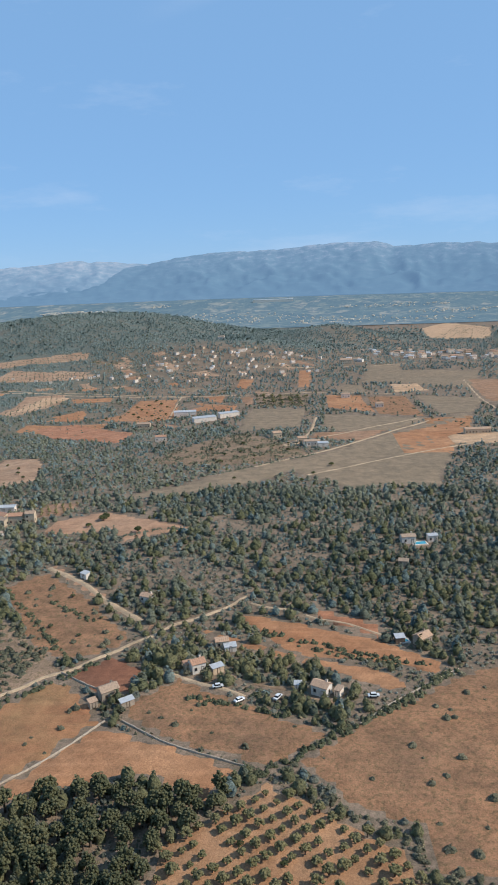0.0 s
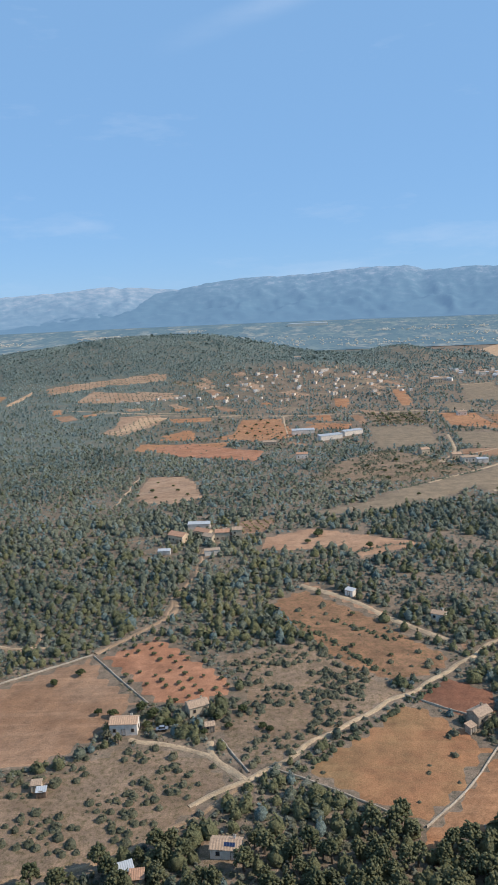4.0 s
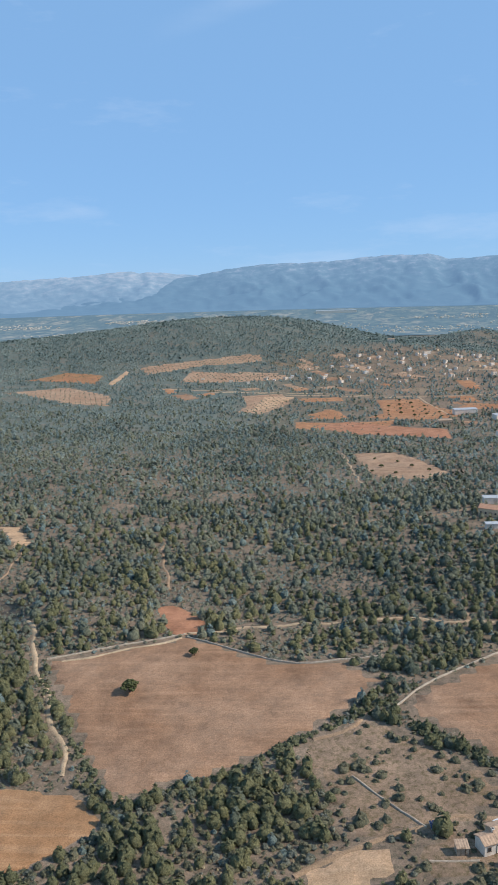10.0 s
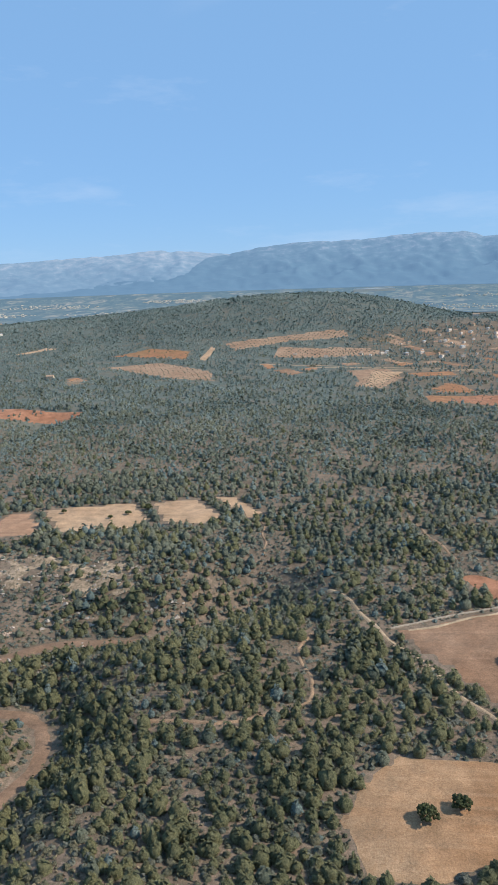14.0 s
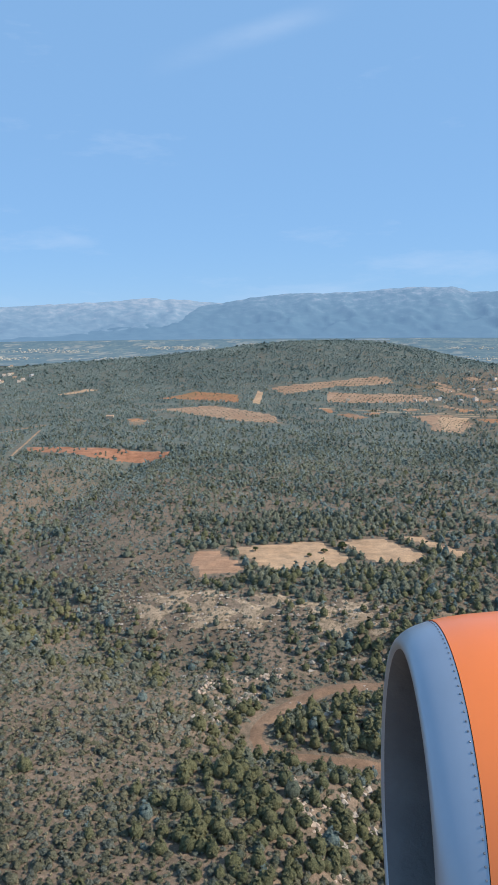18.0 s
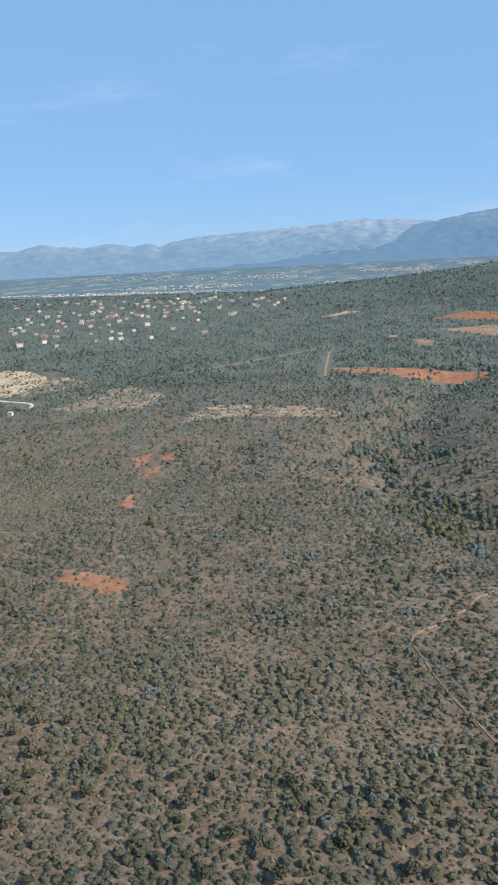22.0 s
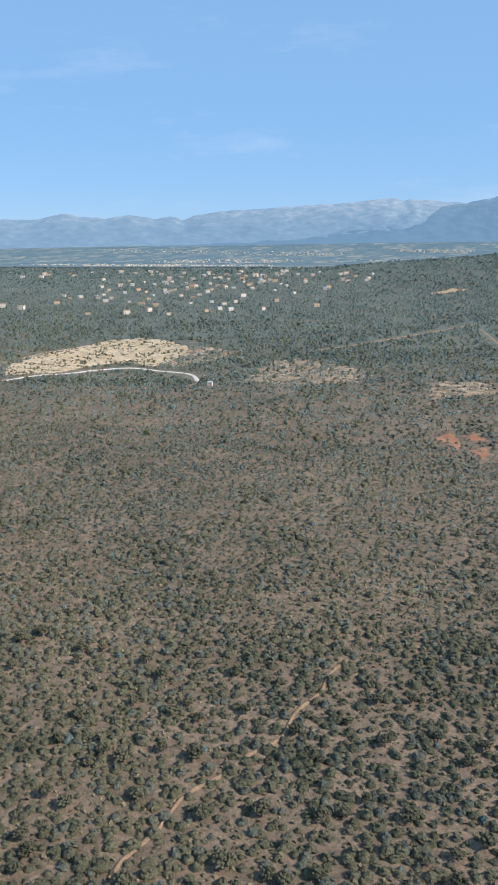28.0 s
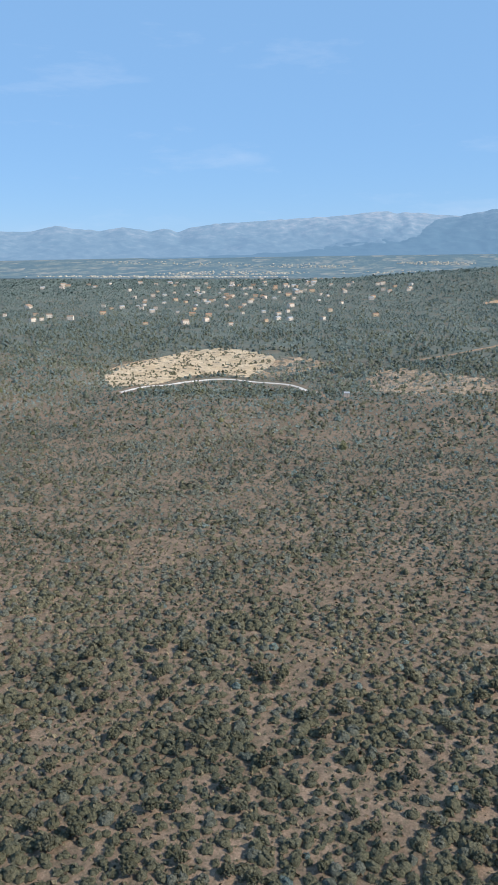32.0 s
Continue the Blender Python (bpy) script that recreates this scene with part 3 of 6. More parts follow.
def stone_wall(corners):
    """A low dry-stone wall: a rough, uneven bank of laid stone with a rounded top."""
    line = smooth_line(corners, 1.6)
    v, f = [], []
    for k, c in enumerate(line):
        d = (line[min(k + 1, len(line) - 1)] - line[max(k - 1, 0)]).normalized()
        s = Vector((-d.y, d.x))
        z = float(height(c.x, c.y))
        tall = random.uniform(0.4, 0.65)
        for u, h in ((-0.26, -0.2), (-0.2, tall * 0.8), (0.0, tall), (0.2, tall * 0.8), (0.26, -0.2)):
            q = c + s * (u + random.uniform(-0.07, 0.07))
            v.append((q.x, q.y, z + h + random.uniform(-0.06, 0.06)))
        if k:
            for j in range(4):
                a = 5 * (k - 1) + j
                f.append((a, a + 5, a + 6, a + 1))
    ob = raw_mesh("stone_wall", np.array(v), np.array(f), "stone_wall", 4)
    LINES.append((0.4, np.array([tuple(c) for c in line])))
    return tagged(ob, "low pale dry-stone wall along a field", "wall", kind="structure")


field("soil_tan", [(190, 199), (199, 210), (245, 242), (271, 209), (258, 184), (251, 179), (222, 173), (216, 166), (204, 182)])
field("soil_red", [(247, 242), (267, 257), (278, 246), (300, 218), (300, 212), (285, 207), (273, 210)])
field("soil_green", [(319, 176), (350, 210), (358, 206), (372, 187), (350, 156), (337, 163)])
field("soil_orange", [(339, 142), (352, 160), (371, 186), (393, 176), (414, 166), (406, 153), (388, 163), (368, 157), (356, 151)])
field("soil_brown", [(375, 195), (390, 211), (438, 182), (430, 173), (419, 166), (393, 177), (377, 188)])
field("soil_brown", [(427, 170), (439, 182), (475, 211), (504, 229), (488, 132), (456, 133), (455, 148), (443, 151), (432, 163)])
field("soil_grove", [(396, 139), (420, 162), (432, 154), (452, 140), (455, 131), (458, 121), (395, 119)])
field("soil_maroon", [(351, 212), (365, 224), (378, 215), (376, 201), (365, 201)])
field("soil_orange", [(400, 257), (433, 244), (455, 236), (475, 220), (472, 211), (459, 218), (432, 223), (422, 228)])
field("soil_orange", [(390, 244), (418, 230), (456, 214), (463, 206), (455, 203), (433, 218), (411, 228), (398, 234)])
field("soil_red", [(433, 259), (458, 247), (455, 234), (434, 249)])
field("soil_brown", [(303, 282), (317, 294), (351, 257), (369, 238), (367, 229), (352, 220), (332, 247)])
field("soil_scrub", [(289, 239), (321, 249), (347, 220), (346, 210), (318, 181), (305, 175), (293, 196), (300, 208), (301, 225)])
field("soil_scrub", [(255, 177), (270, 188), (295, 184), (303, 171), (291, 153), (276, 142), (251, 133), (233, 170)])
field("soil_pink", [(296, 346), (298, 368), (324, 379), (379, 339), (345, 324), (335, 343), (314, 342)])
field("soil_terrace", [(205, 463), (194, 548), (227, 542), (238, 518), (252, 462), (232, 450)])
track(2.0, "road_pale", [(196, 446), (193, 490), (189, 552)])
field("soil_grey", [(314, 407), (353, 434), (392, 482), (436, 511), (534, 628), (589, 691), (510, 427), (484, 423), (457, 418), (423, 463), (394, 429), (355, 406)])
field("soil_grey", [(376, 733), (432, 714), (427, 623), (373, 605)])
field("soil_orange", [(498, 579), (576, 648), (534, 507), (499, 506)])
field("soil_scrub", [(346, 567), (382, 602), (415, 553), (436, 514), (392, 485), (358, 487), (319, 498)])
field("soil_red", [(161, 693), (204, 712), (281, 632), (276, 588), (201, 639)])
field("soil_orange", [(161, 733), (183, 801), (206, 728)])
field("soil_orange", [(259, 741), (291, 797), (317, 709), (259, 690)])
field("soil_orange", [(302, 811), (363, 757), (355, 714)])
field("soil_terrace", [(85, 787), (108, 905), (146, 843), (115, 771)])
field("soil_terrace", [(-15, 1009), (-10, 1087), (57, 1068), (133, 1041), (132, 1008), (37, 999)])
field("soil_terrace", [(-29, 1135), (88, 1178), (93, 1136), (29, 1122)])
field("soil_tan", [(281, 400), (305, 404), (298, 376), (281, 374)])
field("soil_grey", [(515, 1010), (563, 1027), (550, 920), (508, 909)])
field("soil_grey", [(566, 968), (651, 943), (614, 813), (556, 850)])
field("soil_brown", [(304, 281), (320, 293), (349, 263), (370, 236), (350, 221), (336, 229)])
field("soil_scrub", [(306, 242), (319, 250), (351, 214), (335, 202), (326, 198)])
field("soil_pink", [(-103, 333), (-104, 349), (-91, 355), (-72, 321), (-95, 314)])
field("soil_pale", [(-87, 356), (-41, 368), (-27, 345), (-31, 328), (-67, 321)])
field("soil_pale", [(-34, 368), (-9, 374), (10, 344), (0, 332), (-19, 334)])
field("soil_pale", [(-3, 377), (11, 377), (30, 348), (21, 340)])
field("soil_red", [(-314, 694), (-275, 696), (-170, 679), (-169, 662), (-236, 648), (-305, 670)])
field("soil_terrace", [(-238, 968), (-168, 999), (-84, 919), (-67, 845), (-125, 866), (-177, 915)])
field("soil_green", [(-250, 1060), (-205, 1114), (-137, 1078), (-132, 1014)])
field("soil_pale", [(-116, 1010), (-113, 1112), (-101, 1091), (-102, 999)])
field("soil_terrace", [(83, 895), (132, 909), (142, 855), (102, 777)])
field("soil_orange", [(148, 717), (194, 707), (246, 706), (231, 636), (209, 651), (150, 682)])
field("soil_sand", [(59, 144), (66, 159), (73, 167), (100, 165), (108, 165), (119, 153), (110, 143), (101, 137), (76, 128), (64, 129)])
field("soil_tan", [(77, 230), (121, 247), (154, 229), (176, 228), (188, 213), (165, 188), (157, 179), (144, 171), (135, 168), (119, 159), (108, 173), (91, 203)])
field("soil_scrub", [(160, 183), (181, 196), (206, 172), (211, 164), (203, 154), (188, 151), (176, 147)])
field("soil_pale", [(162, 140), (170, 146), (183, 147), (184, 139), (176, 133), (164, 133)])
field("soil_red", [(-300, 201), (-299, 210), (-290, 209), (-274, 205), (-271, 198), (-280, 195), (-289, 199)], 1.6)
field("soil_red", [(-317, 276), (-318, 295), (-307, 275)], 1.6)
field("soil_red", [(-348, 352), (-341, 364), (-336, 349), (-336, 335)], 1.6)
field("soil_red", [(-337, 361), (-328, 368), (-323, 352), (-328, 347)])
field("soil_red", [(-332, 335), (-324, 343), (-321, 331), (-325, 321)])
field("soil_red", [(-292, 90), (-291, 97), (-288, 103), (-285, 107), (-281, 109), (-279, 113), (-274, 114), (-278, 122), (-274, 125), (-269, 121), (-267, 113), (-265, 107), (-269, 104), (-275, 105), (-281, 105), (-285, 103), (-287, 99), (-289, 93)], 1.6)
field("soil_red", [(-278, 84), (-278, 92), (-272, 93), (-264, 95), (-260, 95), (-258, 90)])
field("soil_red", [(106, 272), (112, 274), (118, 269), (127, 258), (129, 250), (118, 248), (111, 259)], 1.6)
track(2.3, "road_pale", [(293, 163), (304, 170), (311, 176), (329, 194), (350, 213), (364, 225), (378, 240), (395, 254), (408, 267)])
track(2.4, "road_pale", [(271, 191), (284, 187), (295, 184), (301, 176), (306, 171)])
track(2.4, "road_pale", [(295, 190), (298, 181), (306, 171)])
track(3.5, "road_pale", [(318, 298), (338, 281), (351, 266), (370, 248)])
track(3.0, "road_sand", [(246, 244), (259, 261), (268, 277), (266, 289)])
track(2.2, "road_sand", [(266, 273), (265, 295), (270, 314), (269, 353)])
track(2.0, "road_sand", [(194, 257), (208, 252), (219, 252), (218, 266)])
track(2.0, "road_pale", [(55, 267), (66, 249), (70, 238), (75, 226), (82, 214), (91, 196), (99, 181), (103, 170)])
track(1.6, "road_sand", [(51, 228), (48, 212), (53, 200), (50, 188), (41, 182), (32, 179), (20, 178), (8, 180)])
track(1.1, "road_sand", [(27, 340), (32, 296)])
track(1.6, "road_pale", [(82, 229), (99, 236), (120, 245)])
track(1.6, "road_pale", [(121, 248), (130, 250), (146, 253), (163, 255), (180, 255), (194, 257), (211, 253), (227, 250)])
track(1.6, "road_sand", [(175, 365), (192, 370), (209, 372), (221, 372), (246, 380)])
track(1.8, "road_sand", [(82, 349), (92, 356), (95, 338), (99, 320), (108, 290)])
track(0.8, "road_sand", [(-159, 228), (-171, 205), (-181, 186), (-169, 164), (-163, 152), (-159, 145), (-158, 128), (-160, 122)])
track(3.2, "road_sand", [(-306, 641), (-318, 700), (-337, 803)])
track(4.5, "road_sand", [(-470, 648), (-457, 660), (-430, 692), (-387, 766), (-343, 840)])
track(4.4, "canal_white", [(-652, 440), (-657, 500), (-652, 560), (-633, 588), (-603, 590), (-564, 574), (-530, 505)])
track(2.6, "road_sand", [(-530, 505), (-522, 480), (-517, 455)])
track(2.6, "road_pale", [(-718, 530), (-716, 595), (-683, 668)])
track(2.0, "road_sand", [(181, 196), (174, 190), (166, 185)])
track(3.0, "road_pale", [(415, 543), (452, 580), (528, 644)])
track(3.0, "road_pale", [(414, 545), (433, 586), (441, 665)])
track(2.5, "road_pale", [(616, 874), (606, 746), (607, 680)])
hedge([(305, 279), (324, 256), (346, 227), (352, 219)])
hedge([(181, 196), (197, 185), (211, 170), (222, 161)])
hedge([(156, 182), (182, 199), (197, 212)])
hedge([(184, 196), (200, 185), (216, 166)])
hedge([(78, 221), (98, 189), (114, 166), (119, 156)])
hedge([(414, 161), (427, 171), (454, 194), (476, 215)])
hedge([(414, 200), (426, 192), (439, 184)])
hedge([(428, 230), (445, 223), (459, 218)])
hedge([(-86, 350), (-66, 317)])
hedge([(-38, 368), (-23, 336)])
hedge([(-5, 374), (8, 349)])
hedge([(120, 158), (138, 167), (157, 180), (165, 187)])
hedge([(331, 264), (350, 250)])
hedge([(220, 167), (236, 172), (256, 182)])
hedge([(320, 175), (340, 197), (364, 222)])
hedge([(335, 330), (366, 340), (386, 334)])
hedge([(315, 414), (381, 468), (436, 511)])
hedge([(-93, 309), (-67, 315), (-30, 322), (3, 328), (31, 340)])
field("soil_orange", [(453, 798), (491, 788), (498, 681), (452, 719)])
field("soil_brown", [(491, 781), (537, 771), (539, 653), (498, 675)])
field("soil_grey", [(448, 682), (538, 648), (504, 595), (467, 586), (446, 614)])
field("soil_tan", [(440, 595), (499, 596), (474, 554), (433, 572)])
field("soil_orange", [(219, 730), (238, 757), (240, 845), (285, 837), (297, 764), (299, 696), (243, 712)])
field("soil_orange", [(303, 746), (320, 774), (361, 762), (361, 726)])
field("soil_orange", [(314, 844), (341, 833), (344, 781), (326, 802)])
field("soil_orange", [(158, 757), (187, 794), (198, 768), (203, 731)])
field("soil_orange", [(148, 871), (199, 873), (206, 846), (159, 844)])
field("soil_pale", [(97, 780), (110, 888), (148, 882), (123, 812)])
field("soil_tan", [(359, 812), (374, 825), (379, 754), (367, 751)])
field("soil_scrub", [(376, 824), (434, 803), (434, 727), (382, 742)])
field("soil_orange", [(424, 999), (441, 994), (438, 857), (422, 863)])
field("soil_orange", [(345, 960), (368, 950), (363, 872), (346, 890)])
field("soil_grey", [(513, 975), (591, 963), (573, 853), (498, 879)])
field("soil_pale", [(529, 855), (561, 856), (565, 803), (528, 795)])
field("soil_green", [(534, 645), (580, 655), (562, 583), (531, 596)])
field("soil_pale", [(707, 1792), (821, 2087), (860, 1746), (773, 1389), (667, 1426)])
field("soil_tan", [(616, 874), (664, 864), (628, 725), (604, 716)])
field("soil_pale", [(540, 570), (589, 577), (578, 538), (538, 540)])
field("soil_grey", [(468, 857), (497, 858), (498, 798), (468, 801)])
field("soil_grey", [(543, 777), (611, 745), (583, 669), (552, 660)])
field("soil_terrace", [(-98, 1126), (75, 1189), (87, 1162), (12, 1125), (-72, 1068)])
field("soil_terrace", [(53, 1081), (125, 1054), (87, 1017)])
field("soil_quarry", [(-668, 462), (-709, 530), (-714, 592), (-678, 668), (-636, 680), (-600, 655), (-610, 605), (-637, 604), (-660, 575), (-664, 500)], 1.6)
field("soil_rock", [(-598, 662), (-575, 664), (-546, 650), (-558, 632), (-584, 606), (-604, 610)], 1.6)
field("soil_rock", [(-490, 492), (-508, 596), (-482, 612), (-442, 577), (-408, 530), (-400, 490), (-449, 472)], 1.6)
field("soil_rock", [(-358, 436), (-361, 493), (-332, 502), (-267, 493), (-267, 468), (-327, 460)], 1.6)
field("soil_rock", [(-130, 306), (-80, 301), (-15, 285), (-23, 268), (-71, 275), (-110, 278)], 1.6)
field("soil_scrub", [(186, 143), (188, 147), (195, 151), (209, 155), (213, 150), (207, 145), (201, 138), (189, 137)])
field("soil_pale", [(219, 136), (220, 141), (224, 146), (227, 143), (228, 136)])
field("soil_scrub", [(298, 146), (297, 151), (304, 153), (309, 149), (310, 142), (301, 142)])
field("soil_pale", [(-419, 1111), (-388, 1162), (-358, 1148), (-410, 1099)])
track(2.0, "road_sand", [(162, 138), (169, 144), (179, 148), (186, 151), (192, 154), (197, 156), (204, 154), (208, 156), (216, 161), (224, 168)])
track(2.0, "road_sand", [(254, 138), (268, 141), (279, 146), (286, 151), (292, 157), (300, 163), (306, 170)])
track(2.0, "road_pale", [(381, 243), (394, 253), (408, 267)])
track(1.6, "road_pale", [(431, 252), (446, 245), (459, 238)])
track(1.6, "road_pale", [(410, 262), (426, 255)])
track(2.2, "road_pale", [(386, 212), (396, 208), (411, 200)])
track(1.5, "road_sand", [(405, 212), (419, 206), (433, 199), (440, 197)])
track(3.0, "road_pale", [(397, 478), (451, 530), (494, 582), (537, 634)])
track(3.0, "road_pale", [(432, 454), (468, 481), (527, 522), (573, 551)])
track(2.6, "road_pale", [(298, 706), (291, 789), (287, 848)])
track(2.6, "road_pale", [(38, 924), (115, 917), (195, 893), (285, 857), (374, 825), (444, 815), (528, 791)])
track(2.6, "road_pale", [(377, 1029), (448, 1015), (524, 1015), (588, 1038)])
hedge([(406, 245), (418, 238), (434, 231), (439, 229)])
hedge([(441, 228), (459, 221), (469, 218)])
hedge([(394, 199), (410, 195), (423, 190)])
hedge([(445, 186), (459, 197), (475, 213)])
hedge([(452, 709), (476, 688)])
hedge([(451, 798), (447, 649)])
stone_wall([(189, 200), (199, 211), (220, 226), (245, 243)])
stone_wall([(246, 242), (260, 225), (273, 209)])
stone_wall([(77, 231), (98, 240), (121, 248)])
stone_wall([(122, 246), (156, 228), (175, 228), (188, 229)])
stone_wall([(445, 186), (456, 197), (478, 216)])
stone_wall([(349, 156), (361, 170), (372, 187)])
stone_wall([(175, 170), (182, 161), (190, 152)])
stone_wall([(312, 177), (324, 171), (341, 161)])
stone_wall([(298, 190), (302, 183), (307, 175)])
stone_wall([(377, 187), (393, 176), (414, 167)])
stone_wall([(351, 213), (363, 205), (378, 197)])
stone_wall([(189, 142), (199, 142)])
track(1.4, "road_sand", [(-161, 214), (-158, 222), (-154, 230)])
track(3.0, "road_pale", [(-41, 963), (63, 932), (131, 901), (207, 877), (293, 848)])
field("soil_pink", [(318, 301), (323, 301), (330, 293), (352, 271), (355, 264), (376, 244), (375, 240), (353, 262), (342, 270), (319, 296)])
# small gardens and orchard plots among the houses below the hill
plot = random.Random(31)
taken = [(np.mean([c[0] for c in poly]), np.mean([c[1] for c in poly]), max(np.ptp(poly[:, 0]), np.ptp(poly[:, 1])) * 0.55) for _, poly in FIELDS]
for x0, x1, y0, y1, count in ((70, 440, 860, 1150, 30), (280, 600, 640, 880, 22), (-250, 60, 850, 960, 10)):
    for _ in range(count * 4):
        if count == 0:
            break
        x, y, w, d, a = plot.uniform(x0, x1), plot.uniform(y0, y1), plot.uniform(5, 13), plot.uniform(8, 26), radians(plot.uniform(20, 45))
        if any(math.hypot(x - cx, y - cy) < r + 0.5 * d for cx, cy, r in taken):
            continue
        count -= 1
        taken.append((x, y, 0.45 * d))
        field(plot.choice(("soil_orange", "soil_terrace", "soil_tan", "soil_scrub", "soil_terrace", "soil_grey")),
              [(x + u * w * math.cos(a) - v * d * math.sin(a), y + u * w * math.sin(a) + v * d * math.cos(a)) for u, v in ((-1, -1), (1, -0.9), (0.9, 1), (-1, 1))])
track(1.0, "road_sand", [(-373, 81), (-372, 89), (-368, 101), (-364, 108), (-359, 117), (-355, 133), (-351, 149)])
track(6.4, "river_sand", RIVER[1:])

# ---- planting ----
rng = np.random.default_rng(7)
OCT_V = np.array([(1, 0, 0), (-1, 0, 0), (0, 1, 0), (0, -1, 0), (0, 0, 1), (0, 0, -1)], float)
OCT_F = np.array([(0, 2, 4), (2, 1, 4), (1, 3, 4), (3, 0, 4), (2, 0, 5), (1, 2, 5), (3, 1, 5), (0, 3, 5)])


# a spray of leaves: a kite folded along its length
KITE_V = np.array([(1, 0, 0.14), (-1, 0, 0.14), (0, 0.8, -0.12), (0, -0.8, -0.12)], float)
KITE_F = np.array([(0, 2, 1), (1, 3, 0)])


def dome(sides, rings, r, low, top):
    """The closed inner mass of a crown: an uneven dome."""
    v, f = [], []
    for k in range(rings):
        u = k / rings
        for m in range(sides):
            a = 6.2832 * (m + 0.5 * k) / sides
            q = r * math.sqrt(1 - u * u * 0.75) * rng.uniform(0.78, 1.18)
            v.append((q * math.cos(a), q * math.sin(a), low + (top - low) * (u ** 0.8) * rng.uniform(0.85, 1.1)))
    v.append((rng.normal(scale=0.12 * r), rng.normal(scale=0.12 * r), top))
    for k in range(rings - 1):
        for m in range(sides):
            a, b, n = k * sides + m, k * sides + (m + 1) % sides, (k + 1) * sides
            f += [(a, b, n + m), (b, n + (m + 1) % sides, n + m)]
    last = (rings - 1) * sides
    f += [(last + m, last + (m + 1) % sides, len(v) - 1) for m in range(sides)]
    return np.array(v), np.array(f)


def cap_crown(count, r, squash, lift, size, hollow=0.5, body=None):
    """A domed crown: an inner mass, if asked for, under open leaf sprays that lie outwards."""
    v, f = [], []
    base = 0
    if body:
        bv, bf = dome(*body, r * 1.02, lift * 0.25, lift + squash * 0.72)
        v.append(bv)
        f.append(bf)
        base = len(bv)
    for k in range(count):
        a, q = rng.uniform(0, 6.28), hollow + (1 - hollow) * rng.random()
        c = np.array([np.cos(a) * q * r, np.sin(a) * q * r, lift + squash * (1 - q * q) * rng.uniform(0.4, 1.2)])
        t, e = rng.uniform(0, 6.28), rng.normal(scale=0.38, size=2)
        p = KITE_V * rng.uniform(0.7, 1.25, 3) * size * rng.uniform(0.7, 1.3) + rng.normal(scale=0.12 * size, size=(4, 3))
        p = p @ np.array([[np.cos(t), -np.sin(t), 0], [np.sin(t), np.cos(t), 0], [0, 0, 1]]).T
        p[:, 2] += p[:, 0] * e[0] + p[:, 1] * e[1] - (p[:, 0] * np.cos(a) + p[:, 1] * np.sin(a)) * 0.8 * q
        v.append(p + c)
        f.append(KITE_F + 4 * k + base)
    return np.concatenate(v), np.concatenate(f)


def clump_crown(count, r, squash, lift, size, hollow=0.5):
    """A crown of radius 1: many small tilted clumps of leaves with gaps between them."""
    v, f = [], []
    for k in range(count):
        d = rng.normal(size=3)
        d /= np.linalg.norm(d)
        d[2] = abs(d[2]) * 1.1 - 0.25
        c = d * (hollow + (1 - hollow) * rng.random()) * np.array([r, r, squash]) + (0, 0, lift)
        a, b = rng.uniform(0, 6.28, 2)
        q = OCT_V * rng.uniform(0.65, 1.25, 3) * size * rng.uniform(0.6, 1.25) + rng.normal(scale=0.12 * size, size=(6, 3))
        ca, sa, cb, sb = np.cos(a), np.sin(a), np.cos(b), np.sin(b)
        q = q @ np.array([[ca, -sa, 0], [sa, ca, 0], [0, 0, 1]]).T @ np.array([[1, 0, 0], [0, cb, -sb], [0, sb, cb]]).T
        v.append(q * (1, 1, 0.85) + c)
        f.append(OCT_F + 6 * k)
    return np.concatenate(v), np.concatenate(f)


def planted(name, pts, sizes, templates, material, tall=1.0, smooth=True):
    """All plants of one stand in one mesh: a template for each, turned and scaled."""
    if not len(pts):
        return None
    pick = rng.integers(len(templates), size=len(pts))
    vs, fs, off = [], [], 0
    z = height(pts[:, 0], pts[:, 1])
    for k, (tv, tf) in enumerate(templates):
        m = pick == k
        c = int(m.sum())
        if not c:
            continue
        a = rng.uniform(0, 6.28, c)
        s = sizes[m]
        ca, sa = np.cos(a)[:, None], np.sin(a)[:, None]
        x = (tv[None, :, 0] * ca - tv[None, :, 1] * sa) * s[:, None] * rng.uniform(0.85, 1.2, (c, 1)) + pts[m, 0][:, None]
        y = (tv[None, :, 0] * sa + tv[None, :, 1] * ca) * s[:, None] + pts[m, 1][:, None]
        zz = tv[None, :, 2] * s[:, None] * tall * rng.uniform(0.8, 1.25, (c, 1)) + z[m][:, None]
        vs.append(np.stack([x, y, zz], -1).reshape(-1, 3))
        fs.append((tf[None] + (np.arange(c) * len(tv))[:, None, None] + off).reshape(-1, 3))
        off += c * len(tv)
    ob = raw_mesh(name, np.concatenate(vs), np.concatenate(fs), material)
    ob.data.polygons.foreach_set("use_smooth", np.full(len(ob.data.polygons), smooth))
    return ob


PINE_NEAR = [cap_crown(28, 0.80, 1.35, 0.45, 0.25, 0.02, (6, 3)) for _ in range(8)]
PINE_MID = [cap_crown(12, 0.72, 1.20, 0.45, 0.32, 0.05, (6, 2)) for _ in range(8)]
PINE_FAR = [cap_crown(4, 0.62, 0.95, 0.40, 0.42, 0.1, (5, 1)) for _ in range(8)]
PINE_HILL = [cap_crown(2, 0.62, 0.75, 0.40, 0.48, 0.15, (4, 1)) for _ in range(8)]
BUSH_NEAR = [cap_crown(7, 0.74, 0.62, 0.26, 0.31, 0.02, (6, 2)) for _ in range(8)]
BUSH_MID = [cap_crown(3, 0.68, 0.58, 0.26, 0.42, 0.1, (5, 1)) for _ in range(8)]
